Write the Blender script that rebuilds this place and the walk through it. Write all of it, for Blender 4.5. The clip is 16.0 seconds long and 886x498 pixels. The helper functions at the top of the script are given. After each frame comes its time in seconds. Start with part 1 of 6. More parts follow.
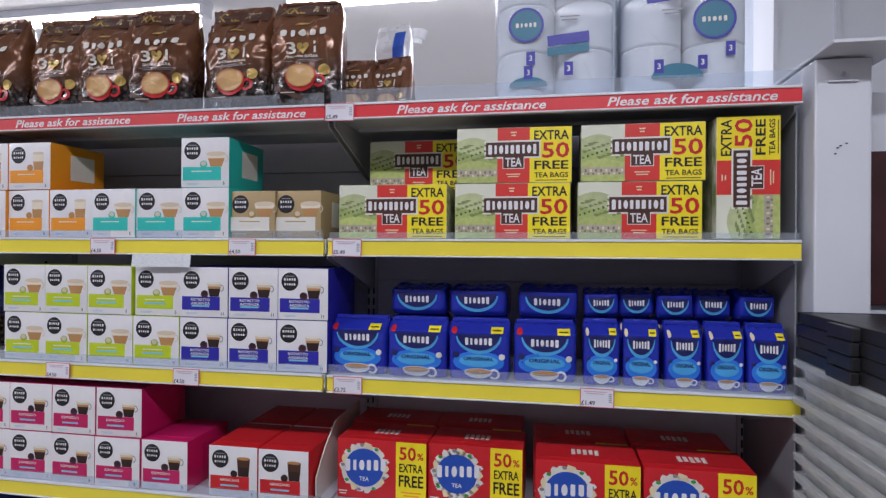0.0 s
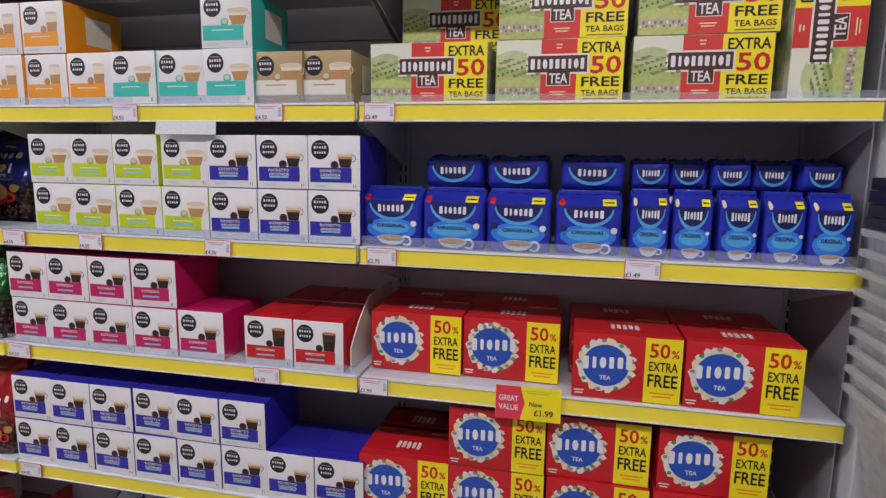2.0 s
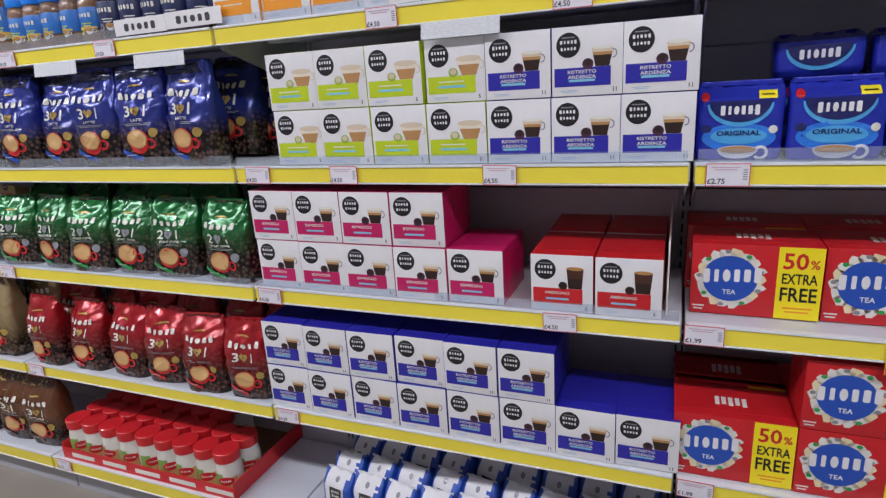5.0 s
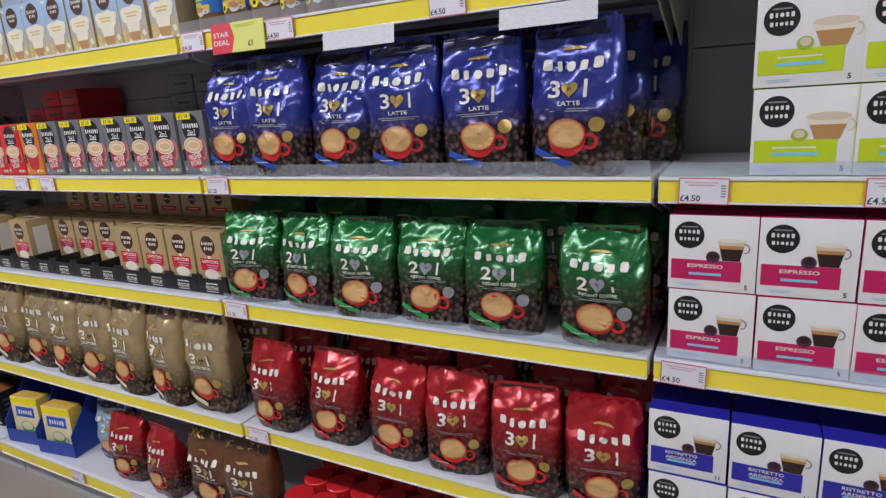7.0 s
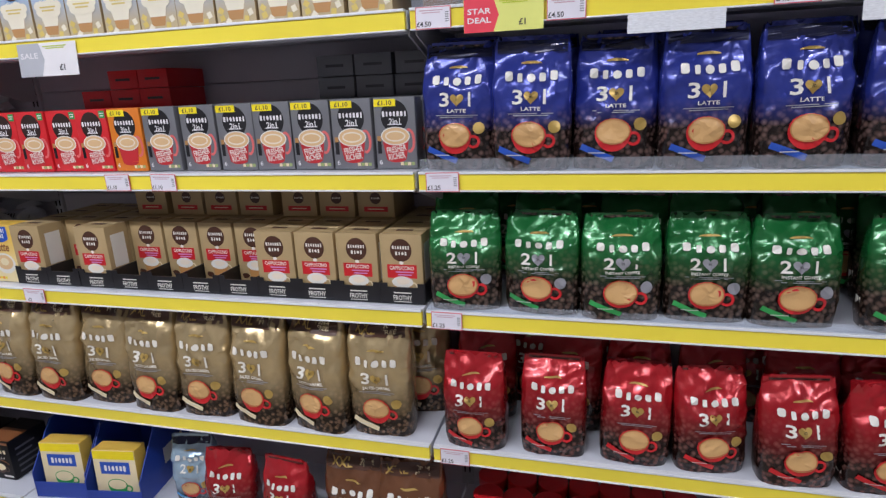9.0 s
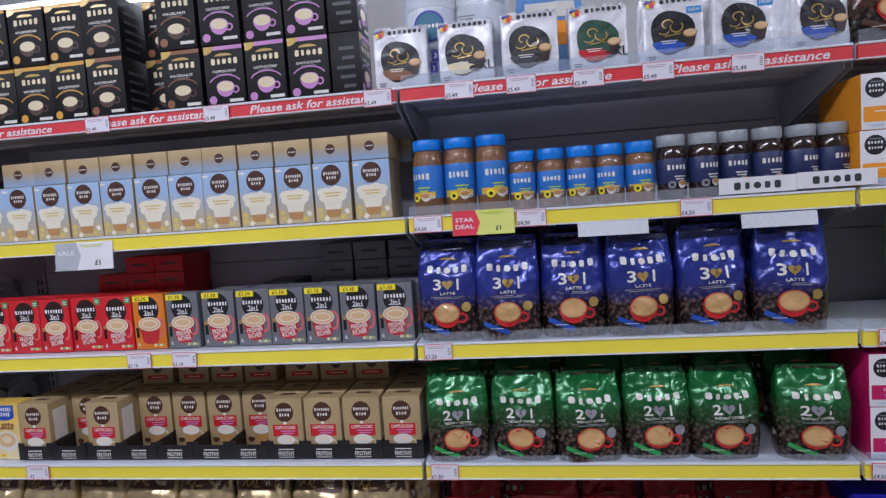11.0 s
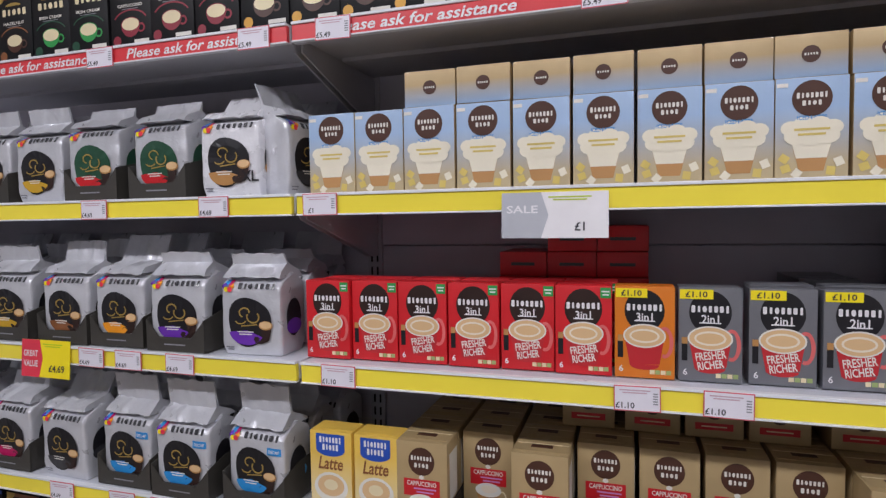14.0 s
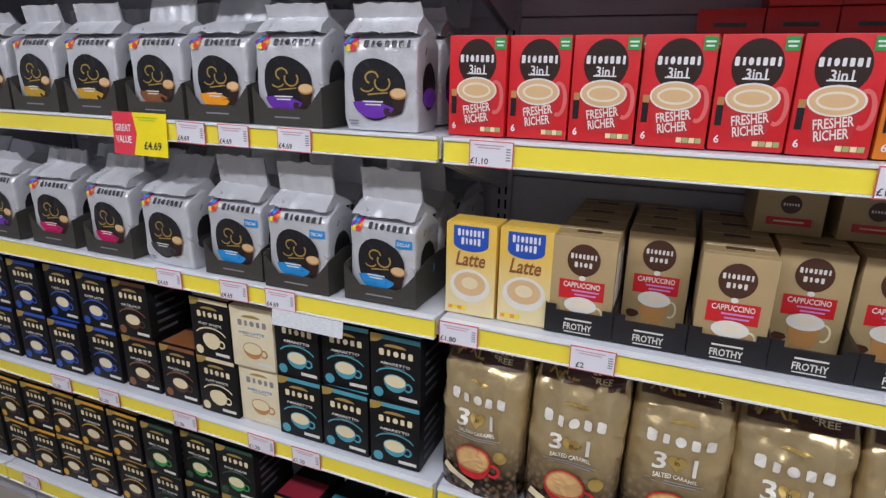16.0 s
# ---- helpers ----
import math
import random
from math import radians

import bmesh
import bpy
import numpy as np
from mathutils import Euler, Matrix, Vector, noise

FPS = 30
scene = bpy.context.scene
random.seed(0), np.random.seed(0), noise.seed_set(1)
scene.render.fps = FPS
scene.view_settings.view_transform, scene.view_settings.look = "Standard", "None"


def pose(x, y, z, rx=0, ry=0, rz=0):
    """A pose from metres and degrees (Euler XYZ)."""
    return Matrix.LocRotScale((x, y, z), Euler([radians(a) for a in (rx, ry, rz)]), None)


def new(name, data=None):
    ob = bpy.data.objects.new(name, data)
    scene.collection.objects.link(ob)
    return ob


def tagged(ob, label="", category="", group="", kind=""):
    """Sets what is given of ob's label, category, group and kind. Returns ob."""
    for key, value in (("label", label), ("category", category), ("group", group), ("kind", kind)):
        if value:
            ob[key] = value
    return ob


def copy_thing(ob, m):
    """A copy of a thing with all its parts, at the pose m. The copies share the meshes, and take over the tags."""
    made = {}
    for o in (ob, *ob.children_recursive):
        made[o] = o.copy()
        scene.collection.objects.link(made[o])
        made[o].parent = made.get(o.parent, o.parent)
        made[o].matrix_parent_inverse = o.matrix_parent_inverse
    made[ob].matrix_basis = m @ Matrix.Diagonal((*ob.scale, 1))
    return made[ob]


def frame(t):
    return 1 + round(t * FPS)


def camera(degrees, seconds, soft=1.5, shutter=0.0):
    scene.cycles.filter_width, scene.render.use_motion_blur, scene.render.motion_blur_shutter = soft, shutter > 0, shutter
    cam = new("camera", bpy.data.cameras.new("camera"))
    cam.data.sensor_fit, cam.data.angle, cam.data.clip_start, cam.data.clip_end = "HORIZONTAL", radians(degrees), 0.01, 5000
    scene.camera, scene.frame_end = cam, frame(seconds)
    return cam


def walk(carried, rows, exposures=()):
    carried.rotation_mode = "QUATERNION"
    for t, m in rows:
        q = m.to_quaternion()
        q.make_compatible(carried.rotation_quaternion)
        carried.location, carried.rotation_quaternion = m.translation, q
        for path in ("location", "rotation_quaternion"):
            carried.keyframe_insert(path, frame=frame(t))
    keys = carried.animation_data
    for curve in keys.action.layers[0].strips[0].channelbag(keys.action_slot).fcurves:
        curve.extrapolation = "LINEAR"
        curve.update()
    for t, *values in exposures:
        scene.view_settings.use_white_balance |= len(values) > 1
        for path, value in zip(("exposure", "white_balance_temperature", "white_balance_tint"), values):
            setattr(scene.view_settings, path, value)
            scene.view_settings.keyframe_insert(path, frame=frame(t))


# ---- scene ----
cam = camera(74.6, 16.0, soft=1.35)
METRES, EYE, TILT, LEAN, TURN = 4.0, 1.4, 0.0, 0.55, 10.4
ROWS = [
    (0.0, 0.0, 0.0, 0.0, -0.0, 0.17, -0.96),
    (0.5, -0.0006, -0.0013, 0.0004, 1.18, 0.75, -0.7),
    (1.0, -0.0026, 0.0031, -0.0034, 2.03, -1.13, -0.65),
    (1.5, -0.0035, 0.01, -0.0109, 2.26, -4.75, -0.93),
    (2.0, -0.0072, 0.0143, -0.0231, 2.3, -8.6, -1.36),
    (2.5, -0.0105, 0.0125, -0.0311, 3.03, -12.21, -1.0),
    (3.0, -0.0143, 0.0105, -0.0364, 3.88, -15.98, -0.19),
    (5.5, -0.1673, 0.0749, -0.0296, 12.84, -15.63, 3.79),
    (6.0, -0.2242, 0.0885, -0.0295, 14.71, -14.31, 4.02),
    (6.5, -0.2724, 0.1175, -0.0371, 16.99, -14.37, 3.65),
    (7.0, -0.3118, 0.1354, -0.0385, 16.6, -14.61, 3.24),
    (7.5, -0.3668, 0.1367, -0.0331, 14.1, -15.27, 2.55),
    (8.0, -0.4287, 0.143, -0.0424, 11.67, -16.69, 2.03),
    (10.5, -0.5276, 0.0712, -0.0024, -3.98, -8.19, 2.92),
    (11.0, -0.5284, 0.0682, 0.0045, -2.41, -3.94, 3.26),
    (11.5, -0.5353, 0.0689, 0.0049, -0.25, -1.84, 2.92),
    (12.0, -0.5573, 0.0782, 0.0039, 2.61, -1.01, 2.59),
    (12.5, -0.5999, 0.1064, 0.0001, 5.71, -0.21, 2.08),
    (13.0, -0.6525, 0.1436, 0.0005, 7.29, 0.1, 1.33),
    (13.5, -0.7069, 0.1795, -0.0046, 7.17, -0.95, 0.63),
    (14.0, -0.7531, 0.2172, -0.0132, 7.28, -3.0, 0.33),
    (14.5, -0.7831, 0.2451, -0.0226, 8.0, -6.0, 0.61),
    (15.0, -0.7964, 0.2484, -0.0339, 7.89, -9.49, 1.01),
    (15.5, -0.8028, 0.2493, -0.0461, 7.3, -13.3, 0.65),
    (16.0, -0.8041, 0.2516, -0.0529, 12.11, -17.13, -1.54),
]
walk(cam, [(t, pose(0, 0, EYE, TILT, LEAN, TURN) @ pose(METRES * x, METRES * y, METRES * z, 90 + pitch, roll, yaw)) for t, x, y, z, yaw, pitch, roll in ROWS],
     [(0.0, -0.19, 6150, 13), (0.8, -0.24, 6250, 15), (1.5, -0.24, 6800, 15), (2.0, -0.08, 6700, 15), (2.5, 0.07, 6350, 17), (5.5, -0.05, 6350, 11), (6.7, -0.12, 6400, 11), (8.0, 0.0, 6500, 10), (10.5, -0.12, 5850, 15), (11.0, -0.34, 5850, 15), (11.5, -0.35, 5850, 15),
      (12.5, -0.25, 6250, 15), (13.5, -0.36, 6550, 15), (14.5, -0.3, 6350, 12), (16.0, -0.06, 6350, 10)])

# ---- world and light ----
world = bpy.data.worlds.new("world")
world.use_nodes = True
world.node_tree.nodes["Background"].inputs["Color"].default_value = (0.75, 0.85, 1.0, 1)
world.node_tree.nodes["Background"].inputs["Strength"].default_value = 0.15
scene.world = world

CEILING = 2.75
TUBE_POWER = 36.0
BACK_POWER = 50.0
TUBE_ROWS = [(-4.5, -0.35), (-2.65, -0.35), (0.15, -0.35), (-4.6, 2.85), (-2.6, 2.85), (-0.6, 2.85), (1.4, 2.85)]


# ---- materials ----
def mat(name, col, rough=0.5, metal=0.0, coat=0.0, var=0.06, scale=30.0, bump=0.0, bscale=None, spec=0.5):
    """A painted or printed surface: base colour with broad and fine variation, and fine relief."""
    m = bpy.data.materials.new(name)
    m.use_nodes = True
    nt = m.node_tree
    b = nt.nodes["Principled BSDF"]
    b.inputs["Roughness"].default_value = rough
    b.inputs["Metallic"].default_value = metal
    b.inputs["Coat Weight"].default_value = coat
    b.inputs["Specular IOR Level"].default_value = spec
    tc = nt.nodes.new("ShaderNodeTexCoord")
    n1 = nt.nodes.new("ShaderNodeTexNoise")
    n1.inputs["Scale"].default_value = scale
    n1.inputs["Detail"].default_value = 6
    nt.links.new(tc.outputs["Object"], n1.inputs["Vector"])
    info = nt.nodes.new("ShaderNodeObjectInfo")
    add = nt.nodes.new("ShaderNodeMath")
    add.operation = "MULTIPLY_ADD"
    nt.links.new(info.outputs["Random"], add.inputs[0])
    add.inputs[1].default_value = 0.35
    nt.links.new(n1.outputs["Fac"], add.inputs[2])
    mr = nt.nodes.new("ShaderNodeMapRange")
    mr.inputs["From Min"].default_value, mr.inputs["From Max"].default_value = 0.3, 1.05
    mr.inputs["To Min"].default_value, mr.inputs["To Max"].default_value = 1 - var, 1 + var
    nt.links.new(add.outputs[0], mr.inputs["Value"])
    mul = nt.nodes.new("ShaderNodeVectorMath")
    mul.operation = "SCALE"
    mul.inputs[0].default_value = col[:3]
    nt.links.new(mr.outputs[0], mul.inputs["Scale"])
    nt.links.new(mul.outputs[0], b.inputs["Base Color"])
    r2 = nt.nodes.new("ShaderNodeMapRange")
    r2.inputs["To Min"].default_value, r2.inputs["To Max"].default_value = max(0.02, rough - 0.08), min(1, rough + 0.08)
    nt.links.new(n1.outputs["Fac"], r2.inputs["Value"])
    nt.links.new(r2.outputs[0], b.inputs["Roughness"])
    if bump:
        n2 = nt.nodes.new("ShaderNodeTexNoise")
        n2.inputs["Scale"].default_value = bscale or scale * 4
        n2.inputs["Detail"].default_value = 4
        nt.links.new(tc.outputs["Object"], n2.inputs["Vector"])
        bp = nt.nodes.new("ShaderNodeBump")
        bp.inputs["Strength"].default_value = bump
        bp.inputs["Distance"].default_value = 0.004
        nt.links.new(n2.outputs["Fac"], bp.inputs["Height"])
        nt.links.new(bp.outputs[0], b.inputs["Normal"])
    return m


def srgb(h):
    v = [int(h[i:i + 2], 16) / 255 for i in (0, 2, 4)]
    return tuple(c / 12.92 if c <= 0.04045 else ((c + 0.055) / 1.055) ** 2.4 for c in v)


def card(name, h, **k):
    o = dict(rough=0.42, coat=0.15, var=0.05, scale=25, bump=0.05, bscale=160)
    o.update(k)
    return mat(name, srgb(h), **o)


def foil(name, top, low, start=0.28, end=0.5, metal=0.35):
    """Printed laminate of a pouch: a plain colour above, fading into a print of roasted beans below, with sharp creases."""
    m = card(name, top, rough=0.24, metal=metal, coat=0.35, bump=0.7, bscale=30, var=0.14)
    nt = m.node_tree
    b = nt.nodes["Principled BSDF"]
    src = b.inputs["Base Color"].links[0].from_socket
    tc = nt.nodes.new("ShaderNodeTexCoord")
    sep = nt.nodes.new("ShaderNodeSeparateXYZ")
    nt.links.new(tc.outputs["Generated"], sep.inputs[0])
    mr = nt.nodes.new("ShaderNodeMapRange")
    mr.inputs["From Min"].default_value, mr.inputs["From Max"].default_value = start, end
    nt.links.new(sep.outputs["Z"], mr.inputs["Value"])
    vor = nt.nodes.new("ShaderNodeTexVoronoi")
    vor.inputs["Scale"].default_value = 95
    nt.links.new(tc.outputs["Object"], vor.inputs["Vector"])
    ramp = nt.nodes.new("ShaderNodeValToRGB")
    ramp.color_ramp.elements[0].color = (*[c * 5.0 + 0.035 for c in srgb(low)], 1)
    ramp.color_ramp.elements[1].color = (*[c * 0.4 for c in srgb(low)], 1)
    ramp.color_ramp.elements[0].position, ramp.color_ramp.elements[1].position = 0.12, 0.6
    nt.links.new(vor.outputs["Distance"], ramp.inputs["Fac"])
    mx = nt.nodes.new("ShaderNodeMix")
    mx.data_type = "RGBA"
    nt.links.new(mr.outputs[0], mx.inputs["Factor"])
    nt.links.new(ramp.outputs[0], mx.inputs["A"])
    nt.links.new(src, mx.inputs["B"])
    nt.links.new(mx.outputs["Result"], b.inputs["Base Color"])
    # creases: thin ridges between flat facets
    first = b.inputs["Normal"].links[0].from_socket
    warp = nt.nodes.new("ShaderNodeTexNoise")
    warp.noise_type = "RIDGED_MULTIFRACTAL"
    warp.inputs["Scale"].default_value, warp.inputs["Detail"].default_value = 11, 2
    warp.inputs["Distortion"].default_value = 0.6
    nt.links.new(tc.outputs["Object"], warp.inputs["Vector"])
    bp = nt.nodes.new("ShaderNodeBump")
    bp.inputs["Strength"].default_value = 0.32
    bp.inputs["Distance"].default_value = 0.006
    nt.links.new(warp.outputs["Fac"], bp.inputs["Height"])
    nt.links.new(first, bp.inputs["Normal"])
    nt.links.new(bp.outputs[0], b.inputs["Normal"])
    return m


def clear(name, tint=(0.9, 0.93, 0.97), gloss=0.1, rough=0.08):
    m = bpy.data.materials.new(name)
    m.use_nodes = True
    nt = m.node_tree
    nt.nodes.remove(nt.nodes["Principled BSDF"])
    t = nt.nodes.new("ShaderNodeBsdfTransparent")
    t.inputs["Color"].default_value = (*tint, 1)
    g = nt.nodes.new("ShaderNodeBsdfPrincipled")
    g.inputs["Base Color"].default_value = (*tint, 1)
    g.inputs["Roughness"].default_value = rough
    mx = nt.nodes.new("ShaderNodeMixShader")
    noise_node = nt.nodes.new("ShaderNodeTexNoise")
    noise_node.inputs["Scale"].default_value = 18
    mr = nt.nodes.new("ShaderNodeMapRange")
    mr.inputs["To Min"].default_value, mr.inputs["To Max"].default_value = gloss * 0.7, gloss * 1.3
    nt.links.new(noise_node.outputs["Fac"], mr.inputs["Value"])
    nt.links.new(mr.outputs[0], mx.inputs["Fac"])
    nt.links.new(t.outputs[0], mx.inputs[1])
    nt.links.new(g.outputs[0], mx.inputs[2])
    nt.links.new(mx.outputs[0], nt.nodes["Material Output"].inputs["Surface"])
    return m


def glow(name, col, strength):
    m = bpy.data.materials.new(name)
    m.use_nodes = True
    b = m.node_tree.nodes["Principled BSDF"]
    b.inputs["Emission Color"].default_value = (*col, 1)
    b.inputs["Emission Strength"].default_value = strength
    return m


def meadow():
    """Printed landscape: pale fields with green hedges."""
    m = card("print_meadow", "b9bd86")
    nt = m.node_tree
    b = nt.nodes["Principled BSDF"]
    tc = nt.nodes.new("ShaderNodeTexCoord")
    mp = nt.nodes.new("ShaderNodeMapping")
    mp.inputs["Scale"].default_value = (1, 1, 2.6)
    n = nt.nodes.new("ShaderNodeTexNoise")
    n.inputs["Scale"].default_value, n.inputs["Detail"].default_value = 28, 8
    r = nt.nodes.new("ShaderNodeValToRGB")
    e = r.color_ramp.elements
    e[0].position, e[0].color = 0.36, (*srgb("8c976c"), 1)
    e[1].position, e[1].color = 0.66, (*srgb("dcd8c0"), 1)
    k = r.color_ramp.elements.new(0.48)
    k.color = (*srgb("aeb184"), 1)
    nt.links.new(tc.outputs["Object"], mp.inputs[0])
    nt.links.new(mp.outputs[0], n.inputs["Vector"])
    nt.links.new(n.outputs["Fac"], r.inputs["Fac"])
    nt.links.new(r.outputs[0], b.inputs["Base Color"])
    return m


METAL = mat("shelf_steel_grey", (0.46, 0.46, 0.5), rough=0.45, var=0.08, scale=8, bump=0.04, bscale=200)
TRAY = mat("shelf_steel_light", (0.62, 0.64, 0.7), rough=0.4, var=0.08, scale=7, bump=0.03, bscale=180)
PANEL = mat("back_panel_grey", (0.56, 0.54, 0.6), rough=0.55, var=0.12, scale=5, bump=0.05, bscale=150)
SLOT = mat("slot_black", (0.01, 0.01, 0.012), rough=0.8)
YELLOW = mat("rail_yellow", srgb("f4e146"), rough=0.35, var=0.07, scale=4, coat=0.2)
REDRAIL = mat("rail_red", srgb("dc3c42"), rough=0.35, var=0.06, scale=4, coat=0.2)
RAILLIP = mat("rail_lip", (0.75, 0.77, 0.8), rough=0.3)
CLEAR = clear("clear_plastic", gloss=0.11, rough=0.12)
FILM = clear("wrap_film", gloss=0.13, rough=0.05)
CLOUDY = clear("cloudy_plastic", tint=(0.86, 0.88, 0.88), gloss=0.42, rough=0.35)
WHITE = card("print_white", "e6e4e6")
OFFWHITE = card("print_offwhite", "e2dfd6")
BLACK = card("print_black", "16151a")
DKGREY = card("print_dark_grey", "3a3a3e")
MIDGREY = card("print_grey", "8a8a90")
REDINK = card("print_red", "c81d25")
YELINK = card("print_yellow", "f6e11c")
NAVY = card("print_navy", "2a27a0")
BLUEINK = card("print_blue", "2350b4")
SKY = card("print_sky_blue", "a9c8e2")
LIME = card("print_lime", "bfd21f")
TEAL = card("print_teal", "2fbfb4")
ORANGE = card("print_orange", "f09a1e")
MAGENTA = card("print_magenta", "c2185f")
GOLD = card("print_gold", "b89a52", metal=0.35, rough=0.35)
KRAFT = card("board_gold", "b59d72", rough=0.45, metal=0.15)
CREAM = card("print_cream", "e6d7b0")
COFFEE = card("print_coffee", "b9874f")
BROWN = card("print_brown", "4a2b1e")
DKBROWN = card("print_dark_brown", "2c1a15")
PURPLE = card("print_purple", "6a30a8")
PINK = card("print_pink", "c98ac6")
GREEN = card("print_green", "2f9a4c")
CYAN = card("print_cyan", "2a8ed2")
DKGREEN = card("print_dark_green", "1d4a35")
TRAYCARD = card("display_tray_card", "3b3833", rough=0.6)
SILVER = card("foil_silver", "d6d7dc", rough=0.3, metal=0.35, bump=0.9, bscale=30, var=0.08)
PEARL = card("foil_pearl_white", "e6e6ea", rough=0.28, metal=0.1, bump=0.6, bscale=30)
MEADOW = meadow()
CREAMCOFFEE = card("print_milky_coffee", "dcb888")
PROMORED = card("promo_red", "e23a4e")
WALLM = mat("wall_paint", (0.74, 0.76, 0.8), rough=0.7, var=0.05, scale=2, bump=0.05, bscale=90)
BACKDROP = mat("wall_dull", (0.3, 0.29, 0.3), rough=0.7, var=0.3, scale=2.5, bump=0.05)
CEILM = mat("ceiling_paint", (0.78, 0.79, 0.81), rough=0.8, var=0.04, scale=1.5, bump=0.05, bscale=60)
FLOORM = mat("floor_vinyl", (0.3, 0.265, 0.225), rough=0.35, var=0.16, scale=3, bump=0.03, bscale=60)
POSTM = mat("post_white", (0.7, 0.71, 0.76), rough=0.4, var=0.05, scale=6, bump=0.03)
CRATE = mat("black_plastic", (0.018, 0.018, 0.02), rough=0.4, var=0.2, bump=0.05)
TUBE = glow("tube_light", (1.0, 0.98, 0.95), 14.0)


# ---- mesh helpers ----
def smooth_ob(me, angle=35):
    me.polygons.foreach_set("use_smooth", [True] * len(me.polygons))
    me.set_sharp_from_angle(angle=radians(angle))


def part(name, bm, material, parent, label=""):
    me = bpy.data.meshes.new(name)
    bm.to_mesh(me)
    bm.free()
    for k in (material if isinstance(material, (list, tuple)) else [material]):
        me.materials.append(k)
    ob = new(name, me)
    ob.parent = parent
    if label:
        ob["label"] = label
    return ob


def slab(x0, y0, z0, x1, y1, z1, bevel=0.0, bm=None):
    """A box with bevelled edges, as a bmesh of its own or added to bm."""
    tmp = bmesh.new()
    bmesh.ops.create_cube(tmp, size=1.0, matrix=Matrix.LocRotScale(((x0 + x1) / 2, (y0 + y1) / 2, (z0 + z1) / 2), None, (x1 - x0, y1 - y0, z1 - z0)))
    if bevel:
        bmesh.ops.bevel(tmp, geom=tmp.edges[:], offset=bevel, segments=2, profile=0.6, affect="EDGES")
    if bm is None:
        return tmp
    me = bpy.data.meshes.new("tmp")
    tmp.to_mesh(me)
    tmp.free()
    bm.from_mesh(me)
    bpy.data.meshes.remove(me)
    return bm


def structure(name, bm, material, label):
    ob = part(name, bm, material, None)
    return tagged(ob, label, name.split("_")[0], kind="structure")


# ---- lettering ----
WORDS = ["EXTRA", "50", "FREE", "TEA BAGS", "TEA", "%", "RISTRETTO", "ARDENZA", "ESPRESSO", "AMERICANO", "11", "ORIGINAL", "3", "2", "1", "in",
         "LATTE", "BROWN SUGAR", "SALTED CARAMEL", "XXL", "20+4", "CAPPUCCINO", "3in1", "2in1", "FRESHER", "RICHER", "FROTHY", "GREAT", "VALUE",
         "Now", "SAVE", "20%", "£1.99", "£4.69", "£1", "SALE", "Latte", "£5.49", "£2.75", "£1.49", "£4.50", "£1.10", "£1.80", "£2", "£1.20", "£1.25",
         "£4.69", "Please ask for assistance", "INSTANT COFFEE", "DECAF", "XL", "AMARETTO", "FLAT WHITE", "CAFFE LATTE", "IRISH CREAM",
         "GINGERBREAD", "HAZELNUT", "CARAMEL", "ICED LATTE", "STAR", "DEAL", "6", "5"]
GLYPHS = {}


def make_glyphs():
    made = []
    for w in dict.fromkeys(WORDS):
        cu = bpy.data.curves.new("lettering", "FONT")
        cu.body, cu.resolution_u, cu.offset, cu.align_x, cu.align_y = w, 2, 0.018, "CENTER", "CENTER"
        if w.startswith("Please") or w == "Latte":
            cu.shear = 0.25
        made.append((w, new("lettering", cu)))
    dg = bpy.context.evaluated_depsgraph_get()
    for w, ob in made:
        me = bpy.data.meshes.new_from_object(ob.evaluated_get(dg))
        co = np.array([v.co[:2] for v in me.vertices])
        lo, hi = co.min(0), co.max(0)
        GLYPHS[w] = ((co - (lo + hi) / 2), [tuple(p.vertices) for p in me.polygons], hi - lo)
        bpy.data.meshes.remove(me)
    for w, ob in made:
        cu = ob.data
        bpy.data.objects.remove(ob)
        bpy.data.curves.remove(cu)


make_glyphs()


